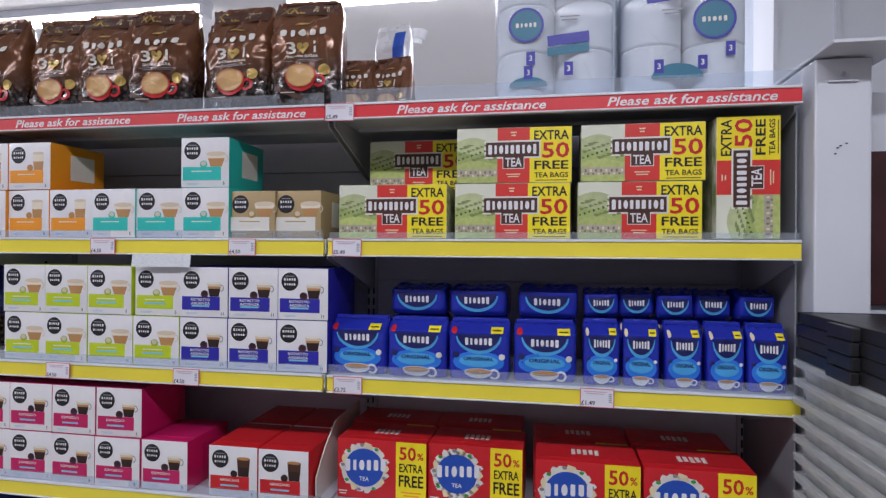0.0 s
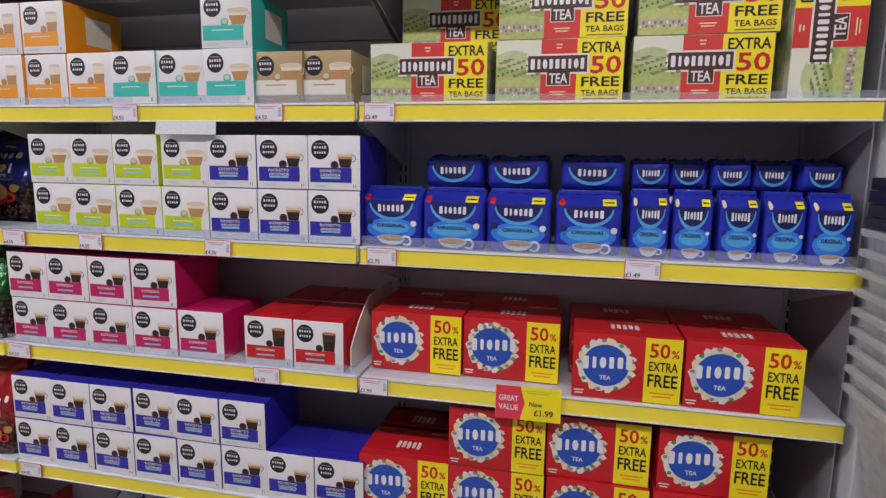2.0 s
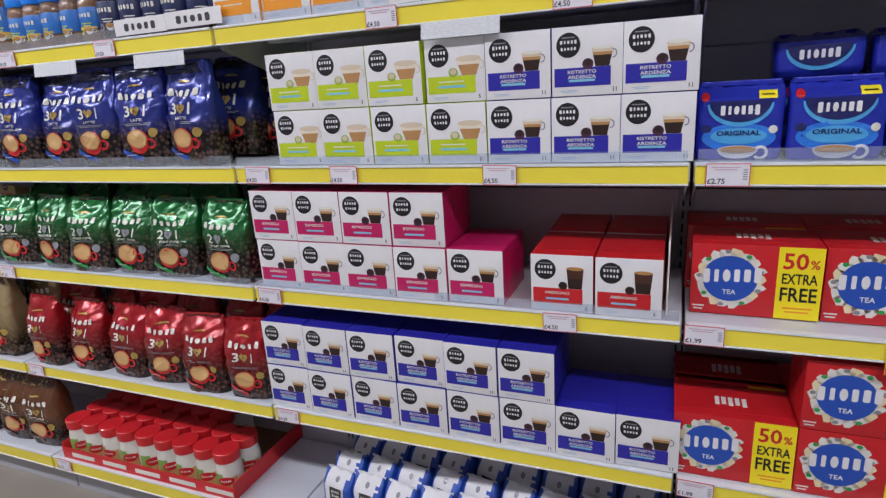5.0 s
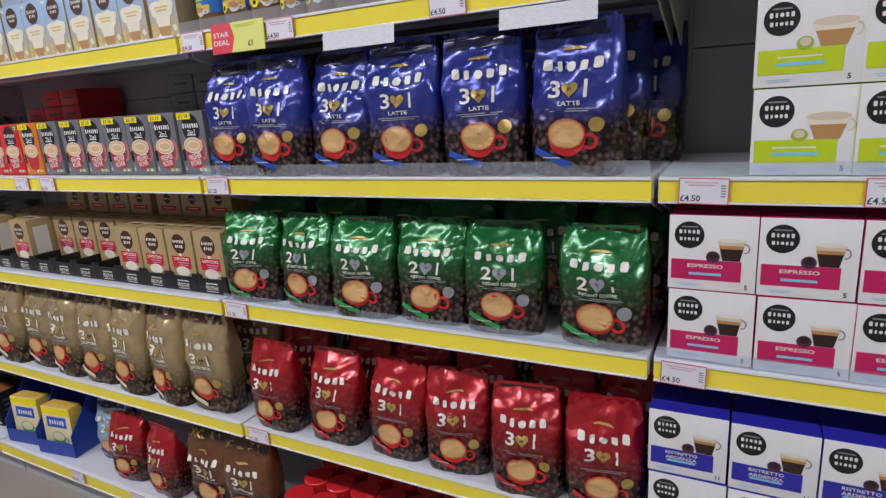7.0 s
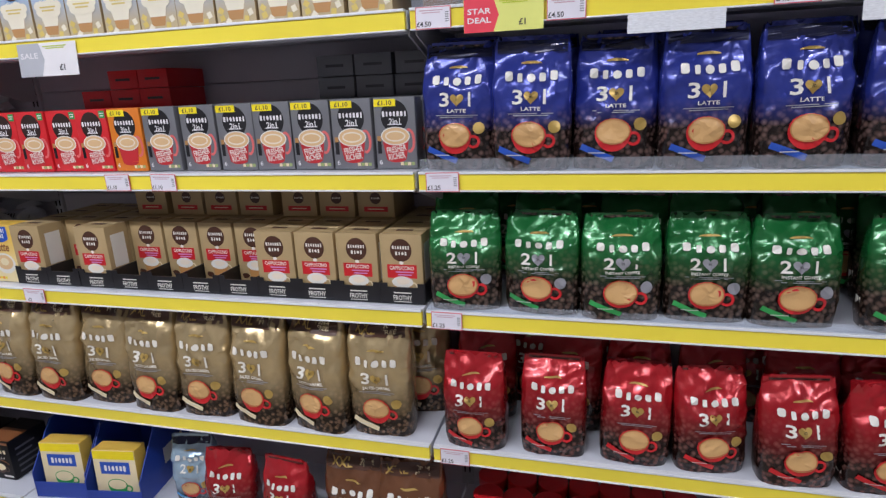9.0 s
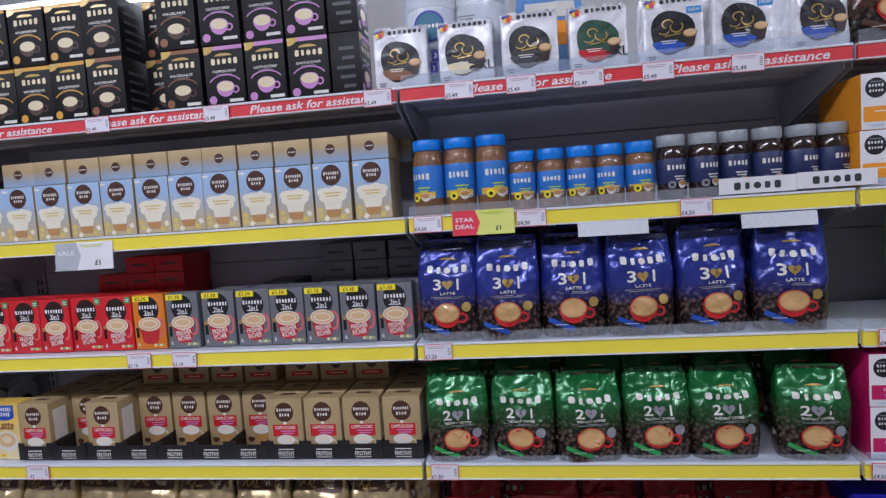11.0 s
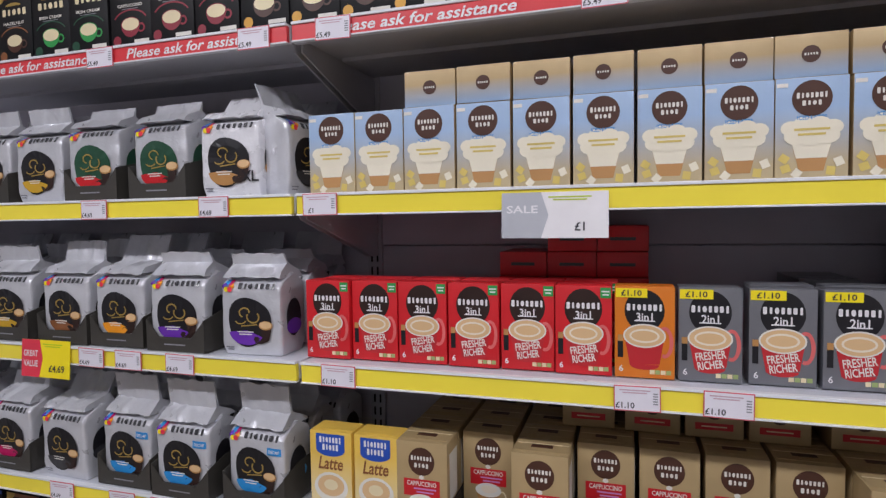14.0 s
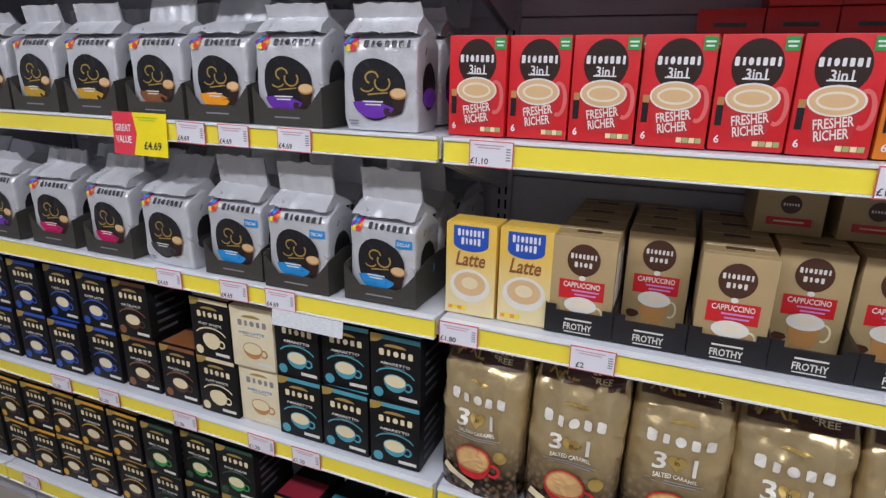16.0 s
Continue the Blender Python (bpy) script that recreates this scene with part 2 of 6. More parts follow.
class Thing:
    """One article: an empty with a body and printed parts that follow the surface of its front."""

    def __init__(self, name, label, category, group="", surf=None, curved=False):
        self.root = tagged(new(name), label, category, group)
        self.surf = surf or (lambda x, z: 0.0)
        self.curved, self.parts, self.used = curved, {}, False

    def body(self, name, bm, material, label="", smooth=True):
        ob = part(name, bm, material, self.root, label)
        if smooth:
            smooth_ob(ob.data)
        return ob

    def add(self, name, pts, faces, material, lift):
        p = self.parts.setdefault(name, [[], [], [], []])
        base = len(p[0])
        for x, z in pts:
            p[0].append((x, self.surf(x, z) - lift * 0.001, z))
        if material not in p[3]:
            p[3].append(material)
        k = p[3].index(material)
        for f in faces:
            p[1].append(tuple(i + base for i in f))
            p[2].append(k)

    def rect(self, name, x0, z0, x1, z1, material, lift=0.6, n=None):
        n = n or (6 if self.curved else 1)
        pts = [(x0 + (x1 - x0) * i / n, z0 + (z1 - z0) * j / n) for j in range(n + 1) for i in range(n + 1)]
        self.add(name, pts, [(j * (n + 1) + i, j * (n + 1) + i + 1, (j + 1) * (n + 1) + i + 1, (j + 1) * (n + 1) + i) for j in range(n) for i in range(n)], material, lift)

    def tilted(self, name, cx, cz, w, h, turn, material, lift=0.6, n=4):
        c, s = math.cos(radians(turn)), math.sin(radians(turn))
        pts = []
        for j in range(n + 1):
            for i in range(n + 1):
                x, z = (i / n - 0.5) * w, (j / n - 0.5) * h
                pts.append((cx + x * c - z * s, cz + x * s + z * c))
        self.add(name, pts, [(j * (n + 1) + i, j * (n + 1) + i + 1, (j + 1) * (n + 1) + i + 1, (j + 1) * (n + 1) + i) for j in range(n) for i in range(n)], material, lift)

    def disc(self, name, cx, cz, rx, rz, material, lift=0.6, a0=0.0, a1=360.0, n=22, wob=0.0):
        rings = 3 if self.curved else 1
        pts = [(cx, cz)]
        for r in range(1, rings + 1):
            for i in range(n + 1):
                a = radians(a0 + (a1 - a0) * i / n)
                k = r / rings * (1 + wob * math.sin(3 * a + 1))
                pts.append((cx + rx * k * math.cos(a), cz + rz * k * math.sin(a)))
        fs = [(0, 1 + i, 2 + i) for i in range(n)]
        for r in range(1, rings):
            q, s = 1 + (r - 1) * (n + 1), 1 + r * (n + 1)
            fs += [(q + i, s + i, s + i + 1, q + i + 1) for i in range(n)]
        self.add(name, pts, fs, material, lift)

    def ring(self, name, cx, cz, rx, rz, w, material, lift=0.6, n=16, a0=0, a1=360):
        pts, fs = [], []
        for i in range(n + 1):
            a = radians(a0 + (a1 - a0) * i / n)
            pts += [(cx + rx * math.cos(a), cz + rz * math.sin(a)), (cx + (rx - w) * math.cos(a), cz + (rz - w) * math.sin(a))]
        fs = [(2 * i, 2 * i + 2, 2 * i + 3, 2 * i + 1) for i in range(n)]
        self.add(name, pts, fs, material, lift)

    def word(self, name, text, cx, cz, h, material, w=None, lift=1.0, turn=0.0):
        co, fs, size = GLYPHS[text]
        k = h / size[1]
        kx = w / size[0] if w else k
        c, s = math.cos(radians(turn)), math.sin(radians(turn))
        pts = [(cx + x * kx * c - y * k * s, cz + x * kx * s + y * k * c) for x, y in co]
        self.add(name, pts, fs, material, lift)

    def brand(self, name, cx, cz, w, h, material, n=5, lift=1.0, arc=0.0, turn=0.0):
        """A trade mark, as a row of plain rounded blocks in its colour."""
        pitch = w / n
        c, s = math.cos(radians(turn)), math.sin(radians(turn))
        for i in range(n):
            x = -w / 2 + (i + 0.5) * pitch
            z = arc * (1 - (2 * x / w) ** 2)
            hh = h * (0.86 if i not in (0, n - 1) else 0.98)
            px, pz = cx + x * c - z * s, cz + x * s + z * c
            q = pitch * (0.34, 0.22, 0.38, 0.28, 0.32)[i % 5]
            if i % 5 == 2:
                self.disc(name, px, pz, q, hh * 0.46, material, lift, n=14)
            else:
                e = min(q, hh * 0.5) * 0.4
                pts = [(px + a * q - b * c1, pz + d * hh * 0.46 - b2 * c2) for a, d, b, b2, c1, c2 in
                       ((-1, -1, -1, 0, e, 0), (1, -1, 1, 0, e, 0), (1, -1, 0, -1, 0, e), (1, 1, 0, 1, 0, e), (1, 1, 1, 0, e, 0), (-1, 1, -1, 0, e, 0), (-1, 1, 0, 1, 0, e), (-1, -1, 0, -1, 0, e))]
                self.add(name, pts, [tuple(range(8))], material, lift)

    def fine(self, name, cx, cz, w, h, rows, material, lift=0.8):
        """Small unreadable print, as plain bars."""
        name = "small_print" if name == "lettering" else name
        for r in range(rows):
            k = 1 - 0.22 * ((r * 7) % 3)
            z = cz + h / 2 - (r + 0.5) * h / rows
            self.rect(name, cx - w * k / 2, z - h / rows * 0.22, cx + w * k / 2, z + h / rows * 0.22, material, lift, n=2 if self.curved else 1)

    def cup(self, name, cx, cz, w, cupm, drink, lift=0.8, h=None, handle=True, rim=0.3):
        h = h or w * 0.62
        self.disc(name, cx, cz, w / 2, h, cupm, lift, 180, 360, n=14)
        k = 4 if self.curved else 1
        self.disc(name, cx, cz, w / 2, w * rim, cupm, lift + 0.2 * k, n=18)
        self.disc(name, cx, cz, w * 0.46, w * rim * 0.88, drink, lift + 0.4 * k, n=18)
        if handle:
            self.ring(name, cx + w * 0.56, cz - h * 0.34, w * 0.2, w * 0.2, w * 0.08, cupm, lift, n=12, a0=-140, a1=140)

    def heart(self, name, cx, cz, r, material, lift=1.0):
        pts = [(cx, cz)]
        for i in range(25):
            a = math.tau * i / 24
            pts.append((cx + r * math.sin(a) ** 3, cz + r / 16 * (13 * math.cos(a) - 5 * math.cos(2 * a) - 2 * math.cos(3 * a) - math.cos(4 * a))))
        self.add(name, pts, [(0, i, i + 1) for i in range(1, 25)], material, lift)

    def finish(self):
        for key, (v, f, k, ms) in self.parts.items():
            name = key.split("#")[0]
            me = bpy.data.meshes.new(name)
            me.from_pydata(v, [], f)
            me.polygons.foreach_set("material_index", k)
            for m in ms:
                me.materials.append(m)
            ob = new(name, me)
            ob.parent = self.root
        return self

    def put(self, x, y, z, rz=0.0, rx=0.0, ry=0.0, label=""):
        m = pose(x, y, z, rx, ry, rz)
        if not self.used:
            self.used = True
            self.root.matrix_basis = m
            ob = self.root
        else:
            ob = copy_thing(self.root, m)
        if label:
            ob["label"] = label
        return ob


def carton(w, h, d, front, side, bevel=0.0016, bm=None):
    """A folded carton with its own front, and a visible top flap seam. Front at y = 0."""
    b = slab(-w / 2, 0, 0, w / 2, d, h, bevel)
    for f in b.faces:
        f.material_index = 0 if f.normal.y < -0.9 else 1
    slab(-w / 2 + 0.004, d * 0.18, h, w / 2 - 0.004, d * 0.82, h + 0.0007, bm=b)
    for f in b.faces:
        if f.calc_center_median().z > h - 0.0005:
            f.material_index = 1
    return b


def pouch_shape(w, h, d, seed, top=0.62, wrinkle=0.004, pinch=0.88, flop=0.0, square=3.2):
    """Functions for a filled pouch: half width, half depth, and its front surface."""
    off = Vector((seed * 3.7, seed * 1.9, 0))

    def half_w(z):
        t = z / h
        k = 1.0 if t < top else 1 - (1 - pinch) * ((t - top) / (1 - top)) ** 1.4
        return w / 2 * k * (0.955 + 0.045 * min(1, t * 9)) * (1 + 0.018 * noise.noise(Vector((seed, z * 30, 2))))

    def half_d(z):
        t = z / h
        k = 1.0 if t < top - 0.12 else max(0.05, 1 - ((t - top + 0.12) / (1.12 - top)) ** 1.25)
        return d / 2 * k * (0.86 + 0.14 * min(1, t * 7))

    def surf(x, z):
        z = min(max(z, 0), h)
        q = min(1.0, abs(x) / half_w(z))
        y = d / 2 - half_d(z) * (1 - q ** square) ** (1 / square)
        p = Vector((x, z, 0))
        crease = 1 - min(1, abs(noise.noise(Vector((x * 26 + z * 9, z * 11 - x * 6, 0)) + off)) * 5)
        fold = 1 - min(1, abs(noise.noise(Vector((x * 14 - z * 16, z * 13, 3)) - off)) * 6)
        wr = noise.noise(p * 22 + off) * 0.6 + noise.noise(p * 48 + off) * 0.3 + abs(noise.noise(p * 13 - off)) * 0.7 - 0.38 * crease - 0.5 * fold * min(1, z / h + 0.25)
        return y + wrinkle * wr * (0.35 + 0.65 * min(1, z / h * 1.6)) + flop * max(0, z / h - 0.8) ** 2 * h * 20

    return half_w, half_d, surf


def pouch_mesh(w, h, d, shape, levels=34, around=30, seal=0.02):
    half_w, half_d, surf = shape
    bm = bmesh.new()
    rows = []
    for j in range(levels + 1):
        z = h * j / levels
        ring = []
        for i in range(around + 1):
            x = half_w(z) * math.sin(math.pi * (i / around - 0.5)) * 0.999
            ring.append(bm.verts.new((x, surf(x, z), z + (0.004 * math.sin(i * 1.7 + j) if j == levels else 0))))
        for i in range(1, around):
            x = half_w(z) * math.sin(math.pi * (0.5 - i / around)) * 0.999
            ring.append(bm.verts.new((x, d - surf(x, z) * 0.9, z)))
        rows.append(ring)
    n = len(rows[0])
    for j in range(levels):
        for i in range(n):
            bm.faces.new((rows[j][i], rows[j][(i + 1) % n], rows[j + 1][(i + 1) % n], rows[j + 1][i]))
    bm.faces.new(rows[0][::-1])
    bm.faces.new(rows[-1])
    return bm


# ---- setting ----
structure("floor", slab(-8, -2.2, -0.1, 3.2, 6.2, 0), FLOORM, "brown speckled vinyl shop floor")
structure("ceiling", slab(-8, -2.2, CEILING, 3.2, 6.2, CEILING + 0.1), CEILM, "white painted flat shop ceiling")
structure("wall_north", slab(-8, 6.2, 0, 3.2, 6.35, CEILING), WALLM, "pale grey painted wall at the back")
# unseen stand-in for the opposite shelving, kept dull to limit bounce light
structure("wall_south", slab(-8, -2.35, 0, 3.2, -2.2, CEILING), BACKDROP, "pale grey painted wall across the aisle")
structure("wall_west", slab(-8.15, -2.2, 0, -8, 6.2, CEILING), WALLM, "pale grey painted end wall")
structure("wall_east", slab(3.2, -2.2, 0, 3.35, 6.2, CEILING), WALLM, "pale grey painted end wall")
pier = structure("wall_1", slab(0.62, 1.8, 0, 2.6, 2.1, CEILING), WALLM, "pale blue-grey panelled wall section beside the shelving")
for x in (0.62, 0.78, 1.06):
    part("trim", slab(x, 1.788, 0.0, x + 0.012, 1.7995, CEILING - 0.01), POSTM, pier)


def batten(x, y, power):
    b = tagged(new("ceiling_light"), "white fluorescent batten light fixed under the ceiling", "light", "ceiling lights")
    part("housing", slab(-0.78, -0.05, -0.045, 0.78, 0.05, -0.001, 0.004), POSTM, b)
    bm = bmesh.new()
    bmesh.ops.create_cone(bm, cap_ends=True, segments=16, radius1=0.03, radius2=0.03, depth=1.5, matrix=Matrix.Translation((0, 0, -0.062)) @ Matrix.Rotation(math.pi / 2, 4, "Y"))
    part("tube", bm, TUBE, b)
    for s in (-1, 1):
        part("end_cap", slab(s * 0.765 - 0.015, -0.04, -0.1, s * 0.765 + 0.015, 0.04, -0.045, 0.004), POSTM, b)
    b.matrix_basis = pose(x, y, CEILING)
    lamp = bpy.data.lights.new("tube_lamp", "AREA")
    lamp.shape, lamp.size, lamp.size_y, lamp.energy, lamp.color = "RECTANGLE", 1.5, 0.12, power, (0.92, 0.93, 1.0)
    lo = new("tube_lamp", lamp)
    lo.matrix_basis = pose(x, y, CEILING - 0.11)


for x, y in TUBE_ROWS:
    batten(x, y, TUBE_POWER if y < 2 else BACK_POWER)

smoke = tagged(new("smoke_detector"), "small round white smoke detector on the ceiling", "detector")
bm = bmesh.new()
bmesh.ops.create_cone(bm, cap_ends=True, segments=24, radius1=0.05, radius2=0.075, depth=0.05, matrix=Matrix.Translation((0, 0, -0.026)))
part("cover", bm, POSTM, smoke)
bm = bmesh.new()
bmesh.ops.create_cone(bm, cap_ends=True, segments=20, radius1=0.03, radius2=0.04, depth=0.025, matrix=Matrix.Translation((0, 0, -0.063)))
part("sensor_cap", bm, RAILLIP, smoke)
smoke.matrix_basis = pose(-0.82, 3.5, CEILING)

# ---- shelving ----
BAYS = {"A": (-0.483, 0.475), "B": (-1.443, -0.483), "C": (-2.4, -1.443), "D": (-3.68, -2.4), "E": (-4.96, -3.68), "F": (-5.92, -4.96)}
LEVEL = [1.72, 1.425, 1.127, 0.838, 0.513, 0.168]
FRONT, BACK = 1.205, 1.555


def shelf(x0, x1, z, red, riser, base=False):
    w = x1 - x0
    kind = "base shelf" if base else "shelf"
    s = tagged(new("gondola_shelf"), "grey steel %s with a %s ticket rail along its edge" % (kind, "red" if red else "yellow"), "shelf", "gondola shelves")
    bm = slab(0.003, FRONT + 0.012, -0.022, w - 0.003, BACK - 0.02, -0.001, 0.002)
    slab(0.003, FRONT + 0.012, -0.034, w - 0.003, FRONT + 0.022, -0.022, bm=bm)
    slab(0.02, FRONT + 0.16, -0.03, w - 0.02, FRONT + 0.19, -0.022, bm=bm)
    part("tray", bm, TRAY if not red else METAL, s)
    h = 0.032 if red else 0.036
    if base:
        h = 0.045
    bm = slab(0.005, FRONT + 0.002, -h, w - 0.005, FRONT + 0.011, -0.004, 0.0015)
    part("ticket_rail", bm, REDRAIL if red else YELLOW, s, "red printed ticket rail" if red else "yellow ticket rail")
    bm = slab(0.005, FRONT - 0.001, -0.005, w - 0.005, FRONT + 0.011, 0.0, 0.001)
    slab(0.005, FRONT - 0.001, -h - 0.003, w - 0.005, FRONT + 0.011, -h, 0.001, bm=bm)
    part("rail_lip", bm, RAILLIP, s, "clear-white plastic lip of the rail")
    if riser:
        part("clear_riser", slab(0.008, FRONT + 0.004, 0.001, w - 0.008, FRONT + 0.0065, riser), CLEAR, s, "clear plastic front riser")
    if not base:
        for bx in (0.006, w - 0.009):
            bm = bmesh.new()
            vs = [(FRONT + 0.03, -0.023), (BACK - 0.005, -0.023), (BACK - 0.005, -0.13), (BACK - 0.04, -0.13), (FRONT + 0.03, -0.045)]
            a = [bm.verts.new((bx, y, q)) for y, q in vs]
            c = [bm.verts.new((bx + 0.003, y, q)) for y, q in vs]
            bm.faces.new(a)
            bm.faces.new(c[::-1])
            for i in range(5):
                bm.faces.new((a[i], c[i], c[(i + 1) % 5], a[(i + 1) % 5]))
            part("bracket", bm, METAL, s)
    else:
        part("kick_plate", slab(0.004, FRONT + 0.06, -z + 0.001, w - 0.004, FRONT + 0.075, -0.05), METAL, s)
    if red:
        t = Thing("lettering", "", "")
        bpy.data.objects.remove(t.root)
        t.root = s
        for c in ([0.33, 0.785] if w < 1.1 else [0.24, 0.68, 1.08]):
            t.surf = lambda x, q: FRONT + 0.002
            t.word("lettering#%d" % (c * 100), "Please ask for assistance", c * (w if w < 1.1 else 1), -0.0185, 0.0185, WHITE, w=0.315, lift=0.8)
        t.finish()
    s.matrix_basis = pose(x0, 0, z)


for k, (x0, x1) in BAYS.items():
    bay = tagged(new("gondola_bay"), "grey steel shop gondola back with slotted uprights", "shelving", "gondola bays")
    zs = [0.12, 0.42, 0.72, 1.02, 1.32, 1.62, 1.735]
    for a, b in zip(zs, zs[1:]):
        part("back_panel", slab(x0 + 0.002, BACK, a, x1 - 0.002, BACK + 0.018, b - 0.003, 0.0012), PANEL, bay)
    # added sheet that blocks light from behind shining through the panel gaps
    part("backing_sheet", slab(x0 + 0.002, BACK + 0.0185, 0.1, x1 - 0.002, BACK + 0.022, 1.73), PANEL, bay)
    for ux in ([x0, x1] if k == "A" else [x0]):
        up = part("upright", slab(ux - 0.017, BACK - 0.012, 0.0, ux + 0.017, BACK - 0.0005, 1.75, 0.002), METAL, bay)
        bm = bmesh.new()
        for i in range(52):
            z = 0.2 + i * 0.03
            for sx in (-0.009, 0.005):
                slab(ux + sx, BACK - 0.0135, z, ux + sx + 0.004, BACK - 0.0121, z + 0.019, bm=bm)
        part("slotting", bm, SLOT, up, "dark slotting of the upright")
    for i, z in enumerate(LEVEL):
        rise = {"A": [0.03, 0.014, 0.022, 0.0, 0.0, 0], "B": [0.026, 0.018, 0.02, 0.02, 0, 0], "C": [0.026, 0.022, 0.024, 0.016, 0, 0],
                "D": [0, 0, 0, 0, 0, 0], "E": [0, 0, 0, 0, 0, 0], "F": [0, 0, 0, 0, 0, 0]}[k][i]
        shelf(x0, x1, z, i == 0, rise, i == 5)

S0, S1, S2, S3, S4, S5 = [z + 0.001 for z in LEVEL]
rnd = random.Random(7)


def jig(a):
    return rnd.uniform(-a, a)


# ---- capsule cartons ----
CREAMY = card("print_glass", "d8c8b0")
FOAM = card("print_foam", "e8dcc8")
LATTEINK = card("print_latte", "b98a56")
SKYLINE = card("print_pale_cyan", "7fc4dc")
PLUM = card("print_plum", "4a2440")
LIMEFRUIT = card("print_lime_fruit", "9fb83a")


def capsule_box(colour, side, look_name, wording=(), drink="small", front=WHITE, w=0.119, h=0.1145, d=0.172):
    t = Thing("capsule_box", "white coffee capsule carton with a %s band and sides" % look_name, "carton", look_name + " capsule cartons")
    t.body("box", carton(w, h, d, front, side), [front, side])
    t.disc("logo", -0.031, h - 0.03, 0.0205, 0.0205, BLACK, 0.5, n=28)
    t.brand("logo", -0.031, h - 0.025, 0.03, 0.007, WHITE, 5, 0.9)
    t.brand("logo", -0.031, h - 0.036, 0.028, 0.006, WHITE, 5, 0.9)
    t.rect("logo", -0.042, h - 0.0185, -0.02, h - 0.0165, MIDGREY, 0.9)
    band = colour if front is WHITE else OFFWHITE
    t.rect("band", -0.055, 0.016, 0.04, 0.047, band, 0.5)
    if wording:
        z = 0.04 if len(wording) > 1 else 0.038
        for i, wd in enumerate(wording):
            t.word("lettering", wd, -0.008, z - i * 0.0085, 0.0058, OFFWHITE, w=0.048, lift=0.9)
        t.rect("accent_bar", -0.03, 0.0235, 0.014, 0.0275, SKYLINE, 0.9)
    else:
        t.rect("accent_bar", -0.034, 0.026, 0.02, 0.0305, SKYLINE if colour is LIME else band, 0.8)
        t.fine("lettering", -0.008, 0.037, 0.05, 0.005, 1, OFFWHITE if front is WHITE else GOLD, 0.8)
    t.fine("lettering", -0.03, 0.008, 0.03, 0.005, 2, SKY, 0.6)
    t.word("count_mark", "11" if colour is NAVY else "5", 0.047, 0.009, 0.007, DKGREY, lift=0.7)

    def glass(x, z0, z1, low, high, material, lift):
        t.add("cup_print", [(x - low, z0), (x + low, z0), (x + high, z1), (x - high, z1)], [(0, 1, 2, 3)], material, lift)

    if drink == "wide":
        glass(0.028, 0.0475, 0.0745, 0.014, 0.0235, LATTEINK, 0.5)
        glass(0.028, 0.066, 0.0765, 0.0215, 0.0245, FOAM, 0.7)
        t.disc("cup_print", 0.028, 0.0765, 0.0245, 0.0055, CREAMY, 0.9, n=18)
        t.ring("cup_handle_print", 0.052, 0.065, 0.006, 0.008, 0.002, CREAMY, 0.6, n=10, a0=-110, a1=110)
        t.disc("capsule_print", -0.003, 0.053, 0.0095, 0.0085, LIMEFRUIT if colour is LIME else colour, 0.9, n=14)
        t.disc("capsule_print", -0.003, 0.0545, 0.0065, 0.0055, CREAMY, 1.2, n=12)
    elif drink == "tall":
        deep = colour is REDINK
        glass(0.026, 0.0475, 0.068, 0.0125, 0.0145, DKBROWN if deep else LATTEINK, 0.5)
        glass(0.026, 0.068, 0.088, 0.0145, 0.016, BROWN if deep else FOAM, 0.5)
        t.disc("cup_print", 0.026, 0.088, 0.016, 0.0035, COFFEE if deep else CREAMY, 0.9)
        t.disc("capsule_print", 0.003, 0.053, 0.0085, 0.008, DKBROWN if deep else COFFEE, 0.9, n=14)
    else:
        glass(0.026, 0.0475, 0.066, 0.0115, 0.0155, DKBROWN, 0.5)
        glass(0.026, 0.0655, 0.0705, 0.0155, 0.0165, LATTEINK, 0.6)
        glass(0.026, 0.0705, 0.078, 0.0165, 0.018, CREAMY, 0.5)
        t.disc("cup_print", 0.026, 0.078, 0.018, 0.003, OFFWHITE, 0.8, n=16)
        t.ring("cup_handle_print", 0.044, 0.067, 0.006, 0.0075, 0.002, MIDGREY, 0.6, n=10, a0=-110, a1=110)
        t.disc("capsule_print", 0.002, 0.0525, 0.0095, 0.009, PLUM, 0.9, n=14)
        t.disc("capsule_print", 0.002, 0.0545, 0.0062, 0.005, DKBROWN, 1.2, n=12)
    t.finish()
    # side panel print
    part("side_print", slab(w / 2 + 0.0002, d * 0.35, h * 0.25, w / 2 + 0.0007, d * 0.8, h * 0.8), OFFWHITE if front is not WHITE or colour in (ORANGE, TEAL) else side, t.root)
    return t


def row(kind, xs, y, z, turn=2.0, dy=0.006, rx=0.0):
    for x in xs:
        kind.put(x, y + jig(dy), z, jig(turn), rx)


cap_orange = capsule_box(ORANGE, ORANGE, "orange", drink="tall")
cap_teal = capsule_box(TEAL, TEAL, "turquoise", drink="wide")
cap_gold = capsule_box(GOLD, KRAFT, "gold", drink="wide", front=KRAFT, w=0.106, h=0.106)
cap_lime = capsule_box(LIME, LIME, "lime green", drink="wide", d=0.118)
cap_navy = capsule_box(NAVY, NAVY, "violet blue", ("RISTRETTO", "ARDENZA"))
cap_pink = capsule_box(MAGENTA, MAGENTA, "magenta", ("ESPRESSO",))
cap_red = capsule_box(REDINK, REDINK, "red", ("AMERICANO",), drink="tall")
BY = 1.214
row(cap_orange, [-1.375, -1.255, -1.134], BY, S1)
row(cap_orange, [-1.372, -1.25], BY + 0.004, S1 + 0.116)
row(cap_teal, [-1.014, -0.896, -0.776], BY, S1)
row(cap_teal, [-0.781], BY, S1 + 0.116)
